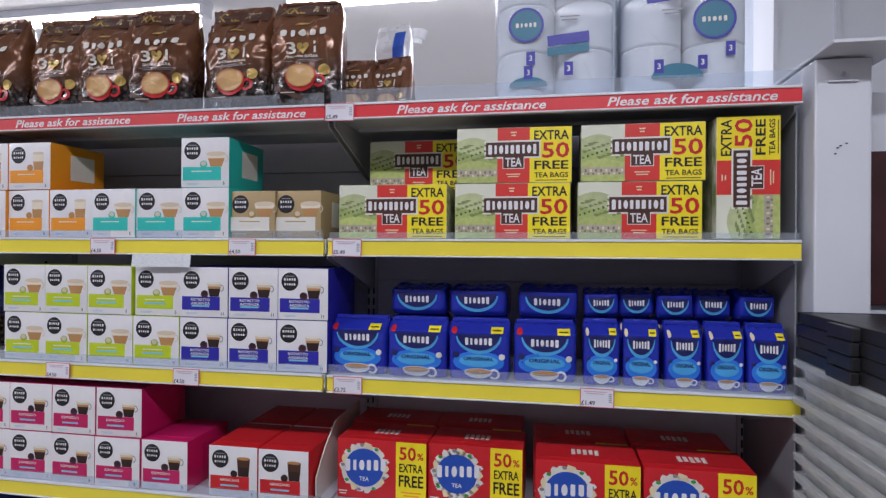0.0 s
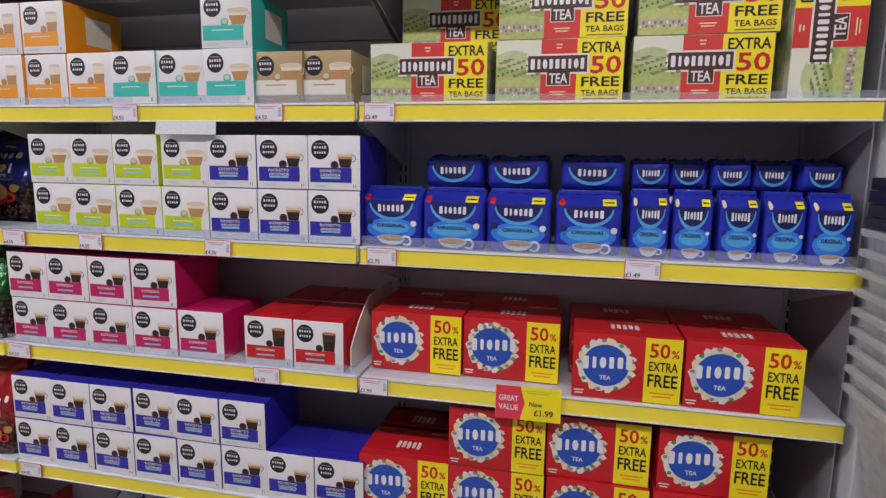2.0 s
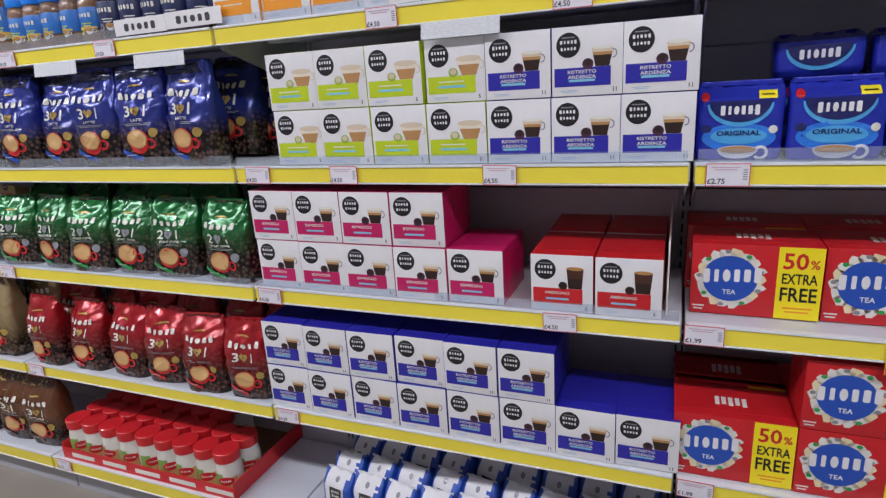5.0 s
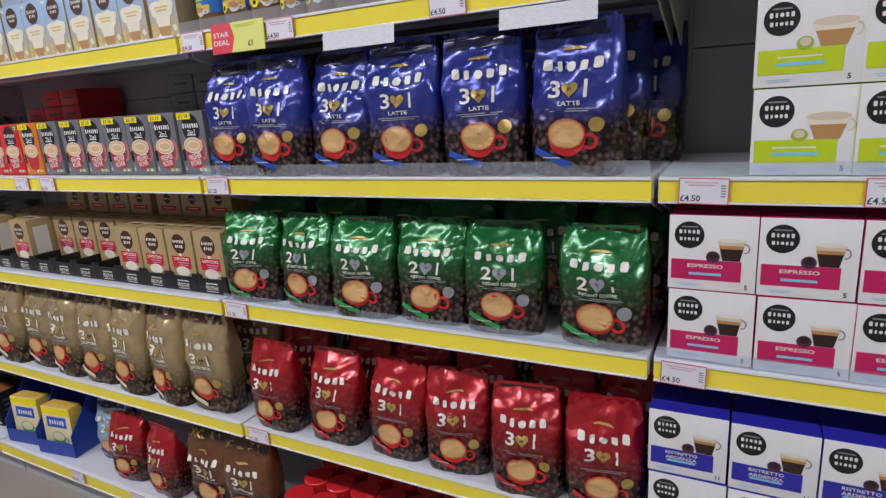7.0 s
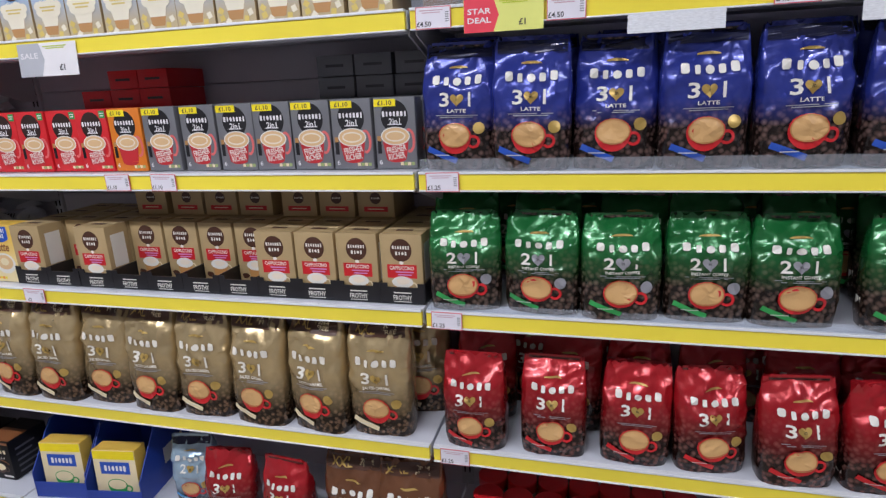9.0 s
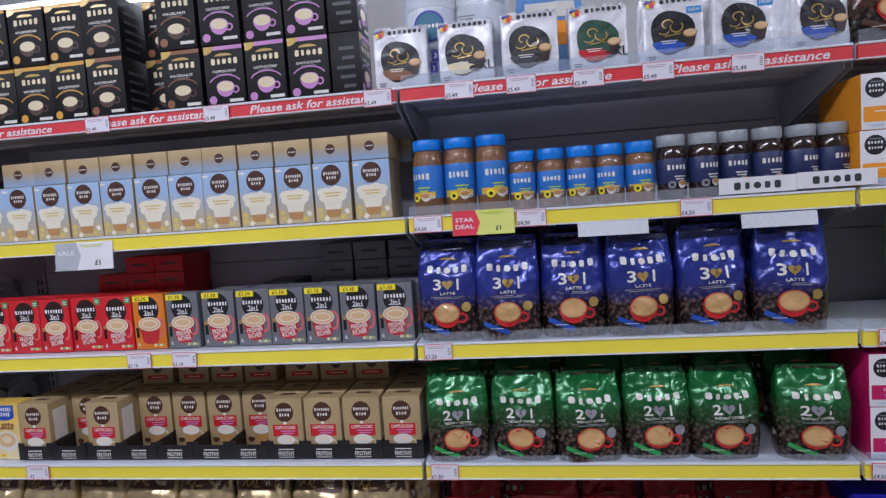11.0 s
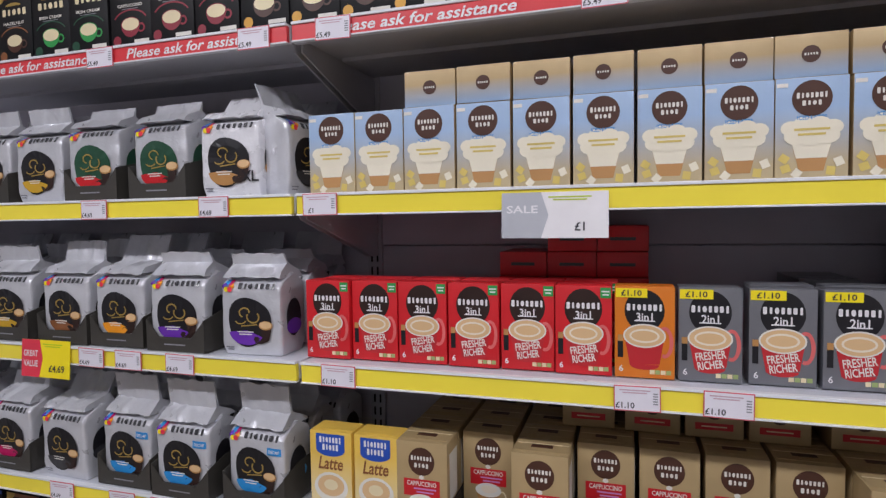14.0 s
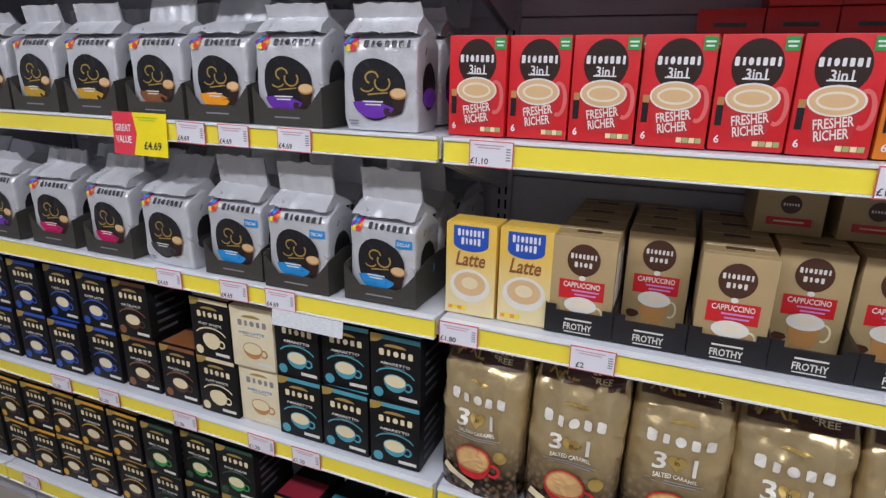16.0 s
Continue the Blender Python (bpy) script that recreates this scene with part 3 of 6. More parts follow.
row(cap_gold, [-0.66, -0.552], BY, S1)
row(cap_lime, [-1.262, -1.144, -1.023, -0.901], BY, S2, 1, 0.003)
row(cap_lime, [-1.264, -1.146, -1.025, -0.899], BY, S2 + 0.116, 1, 0.003)
row(cap_navy, [-0.78, -0.66, -0.541], BY, S2, 1, 0.003)
row(cap_navy, [-0.779, -0.658, -0.539], BY, S2 + 0.116, 1.5, 0.003)
row(cap_pink, [-1.361, -1.24, -1.121, -1.0, -0.879], BY, S3, 1.5, 0.003)
row(cap_pink, [-1.363, -1.243, -1.122, -1.0], BY, S3 + 0.116, 1.5, 0.003)
row(cap_red, [-0.703, -0.58], BY - 0.002, S3, 1, 0.002)
row(cap_red, [-0.703, -0.58], BY + 0.175, S3, 1, 0.002)
row(cap_navy, [-1.383, -1.262, -1.141, -1.02, -0.898, -0.777, -0.657, -0.537], BY, S4, 1.2, 0.003)
row(cap_navy, [-1.385, -1.263, -1.142, -1.02, -0.9, -0.778], BY, S4 + 0.116, 1.2, 0.003)
dish = tagged(new("display_tray"), "white and red curved card display tray behind the red cartons", "tray")
bm = bmesh.new()
prof = [(0.0, 0.0), (0.0, 0.05), (0.05, 0.1), (0.12, 0.145), (0.3, 0.15), (0.3, 0.0)]
a = [bm.verts.new((0, y, z)) for y, z in prof]
c = [bm.verts.new((0.003, y, z)) for y, z in prof]
bm.faces.new(a)
bm.faces.new(c[::-1])
for i in range(6):
    bm.faces.new((a[i], c[i], c[(i + 1) % 6], a[(i + 1) % 6]))
part("side_panel", bm, OFFWHITE, dish)
dish.matrix_basis = pose(-0.514, BY + 0.02, S3)


# ---- tea ----
PALESKY, FARHILL = card("print_pale_sky", "dedfcc"), card("print_far_hill", "bcc492", var=0.2, scale=70)
NEARHILL, MEADOWINK = card("print_near_hill", "a3b268", var=0.25, scale=80), card("print_grass", "b6c172", var=0.25, scale=90)
DARKHEDGE, STONEDARK = card("print_dark_hedge", "4f5f34"), card("print_dark_stone", "7d7566")
TEARED = card("print_tea_red", "d83830")
HEDGE, STONEINK = card("print_hedge", "7f8c58"), card("print_stone_wall", "b4ac98", var=0.2, scale=90)


def tea_box():
    w, h, d = 0.243, 0.118, 0.13
    t = Thing("tea_box", "tea carton with green landscape, red panel and yellow offer block", "carton", "landscape tea cartons")
    t.body("box", carton(w, h, d, MEADOW, MEADOW), [MEADOW, MEADOW])
    def hill(name, z0, base, amp, freq, off, material, lift):
        n = 14
        xs = [-0.1205 + 0.0865 * i / n for i in range(n + 1)]
        pts = [(x, base) for x in xs] + [(x, z0 + amp * math.sin(x * freq + off)) for x in xs]
        t.add(name, pts, [(i, i + 1, n + 2 + i, n + 1 + i) for i in range(n)], material, lift)

    hill("sky_print", h - 0.001, h * 0.72, 0.0, 1, 0, PALESKY, 0.3)
    hill("far_hill_print", 0.092, 0.06, 0.006, 60, 0.5, FARHILL, 0.4)
    hill("near_hill_print", 0.07, 0.03, 0.008, 42, 2.0, NEARHILL, 0.5)
    hill("meadow_print", 0.045, 0.001, 0.004, 70, 1.0, MEADOWINK, 0.6)
    for i in range(26):
        x = -0.117 + 0.0031 * i
        z = 0.05 + 0.034 * ((i * 37) % 11) / 11
        t.disc("hedge_print", x, z, 0.0025 + 0.0022 * (i % 3), 0.002 + 0.0012 * (i % 2), HEDGE if i % 3 else DARKHEDGE, 0.8, n=7, wob=0.25)
    t.rect("field_print", -0.12, 0.014, -0.034, 0.03, STONEINK, 0.8)
    for i in range(16):
        t.rect("stone_print", -0.119 + 0.0052 * i, 0.0145 + 0.0055 * (i % 2), -0.1152 + 0.0052 * i, 0.0185 + 0.0075 * (i % 2), STONEDARK if i % 3 else CREAM, 1.0)
    t.rect("red_panel", -0.034, 0.001, 0.034, h - 0.001, TEARED, 0.5)
    t.rect("offer_block", 0.034, 0.001, w / 2 - 0.001, h - 0.001, YELINK, 0.5)
    t.word("lettering", "EXTRA", 0.079, 0.1, 0.02, BLACK, w=0.072)
    t.word("lettering", "50", 0.088, 0.068, 0.033, REDINK, w=0.056)
    t.word("lettering", "FREE", 0.079, 0.037, 0.018, BLACK, w=0.07)
    t.word("lettering", "TEA BAGS", 0.079, 0.016, 0.011, BLACK, w=0.07)
    t.fine("lettering", 0.079, 0.005, 0.066, 0.004, 1, DKGREY)
    t.rect("plaque", -0.062, 0.052, 0.057, 0.09, OFFWHITE, 0.7)
    t.rect("plaque", -0.0585, 0.0555, 0.0535, 0.0865, BROWN, 0.9)
    t.rect("plaque", -0.023, 0.03, 0.023, 0.0555, OFFWHITE, 0.7)
    t.rect("plaque", -0.0215, 0.0315, 0.0215, 0.0557, BROWN, 0.9)
    t.brand("plaque", -0.0025, 0.071, 0.106, 0.023, WHITE, 9, 1.2)
    t.word("plaque", "TEA", 0.0, 0.044, 0.019, WHITE, w=0.035, lift=1.2)
    t.fine("red_panel", 0.0, 0.016, 0.03, 0.01, 2, CREAM, 0.8)
    t.fine("red_panel", 0.0, 0.104, 0.012, 0.012, 2, CREAM, 0.8)
    return t.finish()


tea = tea_box()
for x, y, z, r in ((-0.34, 1.232, S1, 0.6), (-0.08, 1.235, S1, -0.4), (0.178, 1.236, S1, 0.3), (-0.077, 1.24, S1 + 0.119, 0.5), (0.184, 1.238, S1 + 0.119, -0.8),
                   (-0.34, 1.37, S1, 0), (-0.31, 1.36, S1 + 0.119, 0.4), (-0.08, 1.37, S1, 0), (0.178, 1.37, S1, 0)):
    tea.put(x, y, z, r)
tea.put(0.442, 1.233, S1 + 0.1225, 0, 0, -90, "landscape print tea carton stood upright on its end")


DEEPNAVY = card("print_midnight", "171c5e")
GLOWBLUE = card("print_mid_blue", "2f7ade")
PACKCYAN = card("print_pack_cyan", "4fa6e0")


def tea_pouch(w, h, d, seed, small, lying=False):
    sh = pouch_shape(w, h, d, seed, top=0.93, wrinkle=0.0028, pinch=0.96, square=9)
    size = "small" if small else "large"
    t = Thing("tea_pouch", "%s glossy blue foil tea pack %s" % (size, "lying on the row below" if lying else "with a pale blue glow print"), "tea pack", "blue tea packs", sh[2], True)
    t.body("pack", pouch_mesh(w, h, d, sh, 16, 20), TEAFOIL)
    zc = h * (0.5 if lying else 0.66)
    r = h * (0.42 if lying else 0.24)
    t.disc("logo", 0, zc + r * 0.35, w * 0.37, r * 1.25, PACKCYAN, 1.5, 180, 360)
    t.disc("logo", 0, zc + r * 0.5, w * 0.35, r * 1.15, DEEPNAVY, 2.4, 180, 360)
    t.brand("logo", 0, zc, w * 0.46, r * 0.6, WHITE, 6, 3.4)
    if not lying:
        t.disc("glow_print", 0, h * 0.3, w * 0.42, h * 0.19, GLOWBLUE, 1.0)
        t.disc("glow_print", 0, h * 0.32, w * 0.32, h * 0.11, PACKCYAN, 1.8)
        t.word("lettering", "ORIGINAL", 0, h * 0.36, h * 0.065, DEEPNAVY, w=w * 0.5, lift=2.9)
        t.rect("price_flash", w * 0.2, h * 0.8, w * 0.4, h * 0.9, YELINK, 1.6)
        t.fine("price_flash", w * 0.3, h * 0.85, w * 0.14, h * 0.04, 1, BLACK, 2.2)
        t.disc("badge", -w * 0.4, h * 0.84, w * 0.05, h * 0.06, REDINK if not small else CREAM, 1.6, n=12)
        t.disc("seal", w * 0.38, h * 0.4, w * 0.05, w * 0.05, OFFWHITE, 1.6, n=12)
        t.disc("count_badge", -w * 0.37, h * 0.42, w * 0.06, w * 0.05, DEEPNAVY, 1.6, n=12)
        t.cup("cup_print", 0, h * 0.14, w * 0.46, WHITE, COFFEE, 2.0, h=h * 0.13, rim=0.11)
    t.finish()
    if not lying:
        bm = slab(-w * 0.46, d * 0.36, h - 0.004, w * 0.46, d * 0.64, h + 0.004, 0.0015)
        part("folded_top", bm, TEAFOIL, t.root, "flat folded foil top")
    return t


TEAFOIL = card("foil_tea_blue", "2b37b4", rough=0.24, metal=0.2, bump=0.7, bscale=36, coat=0.3)
big = [tea_pouch(0.13, 0.122, 0.085, 3 + i, False) for i in range(2)]
tiny = [tea_pouch(0.072, 0.128, 0.07, 13 + i, True) for i in range(2)]
big_flat = tea_pouch(0.13, 0.068, 0.11, 23, False, True)
tiny_flat = tea_pouch(0.074, 0.058, 0.11, 25, True, True)
for i, x in enumerate([-0.416, -0.281, -0.147, -0.009]):
    big[i % 2].put(x, 1.228 + jig(0.006), S2, jig(3))
for i, x in enumerate([0.106, 0.183, 0.266, 0.345, 0.42]):
    tiny[i % 2].put(x, 1.228 + jig(0.005), S2, jig(5))
for i, x in enumerate([-0.299, -0.16, -0.005]):
    big[i % 2].put(x, 1.33, S2, jig(2))
    big_flat.put(x, 1.305 + jig(0.008), S2 + 0.1265, jig(4), jig(2), jig(1.5))
for i, x in enumerate([0.111, 0.186, 0.263, 0.341, 0.425]):
    tiny[i % 2].put(x, 1.325, S2, jig(2))
    tiny_flat.put(x, 1.305 + jig(0.01), S2 + 0.1325, jig(5), jig(2), jig(2))


def floral_tea(blue):
    w, h, d = 0.208, 0.134, 0.125
    base, disc = (NAVYBOX, REDINK) if blue else (REDINK, BLUEINK)
    t = Thing("tea_box", "%s tea carton with a white floral wreath%s" % ("blue" if blue else "red", "" if blue else " and yellow offer block"), "carton", "wreath tea cartons")
    t.body("box", carton(w, h, d, base, base), [base, base])
    cx, cz = -0.04, 0.07
    for i in range(18):
        a = math.tau * i / 18
        t.disc("flower#%d" % i, cx + 0.046 * math.cos(a), cz + 0.046 * math.sin(a), 0.011 + 0.003 * (i % 2), 0.009 + 0.003 * ((i + 1) % 2), OFFWHITE if i % 4 else CREAM, 0.5, n=9, wob=0.18)
    for i in range(9):
        a = math.tau * (i + 0.4) / 9
        t.disc("leaf#%d" % i, cx + 0.051 * math.cos(a), cz + 0.051 * math.sin(a), 0.005, 0.004, GREEN if i % 2 else MIDGREY, 0.8, n=7)
    t.disc("logo", cx, cz, 0.045, 0.043, disc, 0.9, n=28)
    t.brand("logo", cx + 0.003, cz + 0.006, 0.1, 0.03, WHITE, 6, 1.3, turn=3)
    t.word("lettering", "TEA", cx, cz - 0.025, 0.009, WHITE, lift=1.3)
    if not blue:
        t.rect("offer_block", 0.034, 0.001, w / 2 - 0.001, h - 0.001, YELINK, 0.6)
        t.word("offer_block", "50", 0.061, 0.108, 0.03, REDINK, w=0.038)
        t.word("offer_block", "%", 0.09, 0.103, 0.016, REDINK)
        t.word("offer_block", "EXTRA", 0.069, 0.076, 0.019, BLACK, w=0.054)
        t.word("offer_block", "FREE", 0.069, 0.047, 0.026, BLACK, w=0.056)
        t.fine("offer_block", 0.069, 0.018, 0.046, 0.014, 2, ORANGE)
    t.fine("lettering", -0.09, 0.012, 0.02, 0.012, 2, OFFWHITE)
    t.finish()
    bm = bmesh.new()
    for i in range(5):
        slab(-0.03 + i * 0.012, d * 0.35 + 0.004 * (i % 2), h + 0.0008, -0.022 + i * 0.012, d * 0.6, h + 0.0013, bm=bm)
    part("top_print", bm, OFFWHITE, t.root)
    return t


NAVYBOX = card("print_deep_blue", "1f3f9e")
red_tea, blue_tea = floral_tea(False), floral_tea(True)
for x, y in ((-0.369, 1.262), (-0.158, 1.265), (0.078, 1.212), (0.291, 1.21)):
    red_tea.put(x, y, S3, jig(1.2))
    red_tea.put(x - 0.008, y + 0.135, S3, jig(1.2))
for x in (-0.386, -0.177, 0.036, 0.251):
    red_tea.put(x, 1.222 + jig(0.004), S4, jig(0.8))
    red_tea.put(x, 1.36, S4, jig(0.8))
for x in (-0.178, 0.033, 0.256):
    red_tea.put(x, 1.224 + jig(0.004), S4 + 0.1355, jig(0.8))
red_tea.put(-0.386, 1.365, S4 + 0.0, 0)
for x in (-0.365, -0.152, 0.06, 0.275):
    blue_tea.put(x, 1.232, S5, jig(0.8))
    blue_tea.put(x, 1.365, S5, jig(0.8))


# ---- coffee pouches ----
def coffee_pouch(look_name, skin, w, h, seed, number="3", sub="", strip=False, d=0.085, top=0.6, heart=GOLD, sleeve=NAVY, squash=1.0):
    sh = pouch_shape(w, h, d, seed, top=top, wrinkle=0.011, pinch=0.9, flop=0.02 * ((seed * 7) % 3 - 1))
    t = Thing("coffee_pouch", "glossy %s foil coffee pouch with a red cup print" % look_name, "coffee pouch", look_name + " coffee pouches", sh[2], True)
    t.body("pouch", pouch_mesh(w, h, d, sh), skin)
    s = w / 0.15
    hz = h * (0.86 if strip else 0.94)
    t.brand("logo", 0, hz * 0.775, w * 0.68, hz * 0.085, OFFWHITE, 5, 3.4, arc=-0.006)
    if "blue" in look_name:
        t.rect("top_band", -w * 0.43, h * 0.89, w * 0.43, h * 0.98, NIGHT, 1.6)
    t.disc("crest", 0, hz * 0.86, w * 0.13, hz * 0.022, GOLD, 2.4, 0, 180, n=10)
    t.word("lettering#number", number, -w * 0.165, hz * 0.6, hz * 0.118, OFFWHITE, w=w * 0.13, lift=2.6)
    t.word("lettering#one", "1", w * 0.165, hz * 0.6, hz * 0.118, OFFWHITE, lift=2.6)
    t.heart("heart", 0, hz * 0.6, w * 0.088, heart, 2.6)
    t.word("heart", "in", 0, hz * 0.603, hz * 0.03, BLACK, lift=3.2)
    if sub:
        t.word("lettering#kind", sub, 0, hz * 0.505, hz * 0.03, OFFWHITE, w=w * (0.24 if len(sub) < 7 else 0.42), lift=2.6)
    t.fine("lettering", 0, hz * 0.46, w * 0.55, hz * 0.03, 2, MIDGREY, 2.4)
    t.cup("cup_print", -w * 0.02, hz * 0.3, w * 0.43, REDINK, MILKY, 2.4, h=hz * 0.16, rim=0.37)
    t.ring("crema_print", -w * 0.02, hz * 0.3, w * 0.2, w * 0.155, w * 0.014, COFFEE, 5.6, n=18)
    t.disc("seal", w * 0.29, hz * 0.36, w * 0.075, w * 0.075, GOLD if heart is GOLD else MIDGREY, 2.6, n=16)
    t.tilted("stick_print", -w * 0.2, hz * 0.13, w * 0.42, hz * 0.05, -22, sleeve, 3.0)
    t.fine("stick_print", -w * 0.2, hz * 0.13, w * 0.2, hz * 0.016, 1, OFFWHITE, 3.6)
    if strip:
        t.rect("offer_strip", -w * 0.43, h * 0.845, w * 0.43, h * 0.975, BROWN, 2.0)
        t.word("offer_strip", "XXL", -w * 0.19, h * 0.91, h * 0.085, GOLD, w=w * 0.34, lift=2.8)
        t.word("offer_strip", "20+4", w * 0.2, h * 0.935, h * 0.03, CREAM, w=w * 0.2, lift=2.8)
        t.word("offer_strip", "FREE", w * 0.2, h * 0.895, h * 0.032, CREAM, w=w * 0.22, lift=2.8)
    t.finish()
    part("side_label", slab(-w * 0.497, d * 0.36, h * 0.12, -w * 0.487, d * 0.6, h * 0.27), OFFWHITE, t.root, "small white side label")
    bm = slab(-w * 0.38, d * 0.47, h - 0.006, w * 0.38, d * 0.53, h + 0.004, 0.001)
    part("top_seal", bm, skin, t.root)
    return t


NIGHT = card("print_night_blue", "181c3c", rough=0.25, metal=0.2)
MILKY = card("print_tan_coffee", "d3a870")
F_BLUE = foil("foil_blue_pouch", "2f3b90", "30211d", 0.3, 0.5, metal=0.3)
F_GREEN = foil("foil_green_pouch", "1a6a33", "2c1f18", 0.32, 0.7, metal=0.3)
F_RED = foil("foil_red_pouch", "ae1c25", "301813", 0.26, 0.72, metal=0.3)
F_GOLD = foil("foil_gold_pouch", "c4ae82", "3a2a1c", 0.16, 0.5, metal=0.62)
F_BROWN = foil("foil_brown_pouch", "744a30", "1f1511", 0.2, 0.5, metal=0.3)


def pouch_row(kinds, xs, y, z, turn=5, rx=-2):
    for i, x in enumerate(xs):
        kinds[i % len(kinds)].put(x, y + jig(0.01), z, jig(turn * 1.6), rx + jig(3), jig(1.5))


blue = [coffee_pouch("blue", F_BLUE, 0.147, 0.235, 20 + i, sub="LATTE", sleeve=BLUEINK) for i in range(3)]
pouch_row(blue, [-2.32, -2.178, -2.03, -1.878, -1.721, -1.571], 1.215, S2)
pouch_row(blue, [-2.31, -2.16, -2.0, -1.85, -1.69, -1.55], 1.325, S2 + 0.014, 7, -4)
pouch_row(blue, [-1.5], 1.4, S2)
green = [coffee_pouch("green", F_GREEN, 0.15, 0.2, 30 + i, number="2", sub="INSTANT COFFEE", heart=MIDGREY, sleeve=GREEN, top=0.72) for i in range(3)]
pouch_row(green, [-2.312, -2.163, -2.005, -1.853, -1.704, -1.528], 1.215, S3)
pouch_row(green, [-2.33, -2.16, -1.98, -1.83, -1.66, -1.5], 1.325, S3 + 0.022, 9, -7)
pouch_row(green, [-2.24, -2.07, -1.9, -1.74, -1.56], 1.425, S3 + 0.012, 9, -3)
red = [coffee_pouch("red", F_RED, 0.14, 0.212, 40 + i, sleeve=REDINK, top=0.66) for i in range(3)]
pouch_row(red, [-2.305, -2.135, -1.968, -1.816, -1.665, -1.517], 1.215, S4, 6)
pouch_row(red, [-2.29, -2.11, -1.95, -1.8, -1.64, -1.5], 1.325, S4 + 0.012, 8, -4)
pouch_row(red, [-2.2, -1.98, -1.72, -1.54], 1.43, S4, 8, -2)
brown = [coffee_pouch("brown", F_BROWN, 0.168, 0.25, 50 + i, sub="BROWN SUGAR", strip=True, top=0.74, sleeve=BROWN) for i in range(3)]
pouch_row(brown, [-1.36, -1.2, -1.055, -0.906, -0.715, -0.54], 1.215, S0)
pouch_row(brown, [-0.78], 1.33, S0)
small_brown = coffee_pouch("small brown", F_BROWN, 0.11, 0.15, 55, d=0.06, sub="BROWN SUGAR", sleeve=BROWN)
small_brown.put(-0.39, 1.36, S0, -12)
small_brown.put(-0.42, 1.42, S0, -20)
small_brown.put(-0.475, 1.35, S0, 6, -3)
gold = [coffee_pouch("gold", F_GOLD, 0.152, 0.285, 60 + i, sub="SALTED CARAMEL", strip=True, top=0.8, sleeve=CREAM, heart=GOLD) for i in range(3)]
pouch_row(gold, [-3.61, -3.455, -3.3, -3.15, -2.995, -2.84, -2.685, -2.525], 1.215, S4, 7)
pouch_row(gold, [-2.46, -3.5, -3.2], 1.33, S4, 7)
red[0].put(-2.985, 1.235, S5, 8)
red[1].put(-2.82, 1.225, S5, -6)
for i, x in enumerate([-2.62, -2.475]):
    brown[i].put(x, 1.24, S5, jig(6))
pale = foil("foil_pale_pouch", "a9c3d6", "2a2a30", 0.1, 0.4)
latte_pouch = coffee_pouch("pale blue", pale, 0.13, 0.2, 71, number="2", sleeve=CYAN)
latte_pouch.put(-3.14, 1.29, S5, 10)


# ---- black drink cartons ----
SOFTBLACK = card("print_soft_black", "0e0d10", rough=0.5, coat=0.0, spec=0.3)
SIDEINK = card("print_side_grey", "4b4a50")


def drink_carton(look_name, cap, cupm, wording, front=BLACK, w=0.1, h=0.146, d=0.13):
    t = Thing("drink_carton", "%s instant coffee carton with %s trim and cup print" % ("black" if front is BLACK else "cream", look_name), "carton", look_name + " drink cartons")
    box = SOFTBLACK if front is BLACK else front
    t.body("box", carton(w, h, d, box, box), [box, box])
    ink = CREAM if front is BLACK else MIDGREY
    t.rect("trim", -w * 0.495, h * 0.93, w * 0.495, h * 0.995, cap, 0.5)
    t.disc("corner_flash", -w * 0.5 + 0.001, h * 0.995, w * 0.26, h * 0.13, GOLD if front is BLACK else CREAM, 0.8, 270, 360, n=8)
    t.brand("logo", 0.002, h * 0.74, w * 0.72, h * 0.11, ink, 5, 0.8)
    t.disc("logo", 0, h * 0.83, w * 0.22, h * 0.045, GOLD, 0.7, 0, 180, n=10)
    if wording:
        t.word("lettering", wording, 0, h * 0.58, h * 0.042, OFFWHITE if front is BLACK else CYAN, w=w * 0.6, lift=0.8)
    t.fine("lettering", 0, h * 0.535, w * 0.4, h * 0.02, 1, MIDGREY)
    t.ring("swoosh", 0, h * 0.36, w * 0.42, h * 0.17, 0.003, cap, 0.6, n=14, a0=20, a1=160)
    t.cup("cup_print", 0.0, h * 0.33, w * 0.46, cupm, CREAM, 0.7, h=h * 0.17, rim=0.3)
    t.disc("badge", -w * 0.34, h * 0.12, w * 0.1, w * 0.1, cap, 0.7, n=14)
    t.rect("weight_mark", w * 0.08, h * 0.07, w * 0.44, h * 0.12, OFFWHITE, 0.7)
    t.finish()
    bm = bmesh.new()
    for i in range(5):
        slab(w / 2 + 0.0002, d * 0.15, h * (0.12 + 0.15 * i), w / 2 + 0.0007, d * (0.55 + 0.1 * (i % 3)), h * (0.17 + 0.15 * i), bm=bm)
    part("side_print", bm, SIDEINK, t.root)
    bm = bmesh.new()
    for i in range(5):
        slab(-w / 2 - 0.0007, d * 0.2, h * (0.12 + 0.15 * i), -w / 2 - 0.0002, d * (0.6 + 0.1 * (i % 3)), h * (0.17 + 0.15 * i), bm=bm)
    part("side_print", bm, SIDEINK, t.root)
    part("top_trim", slab(-w * 0.47, 0.006, h + 0.0009, w * 0.47, d * 0.55, h + 0.0014), cap, t.root)
    return t


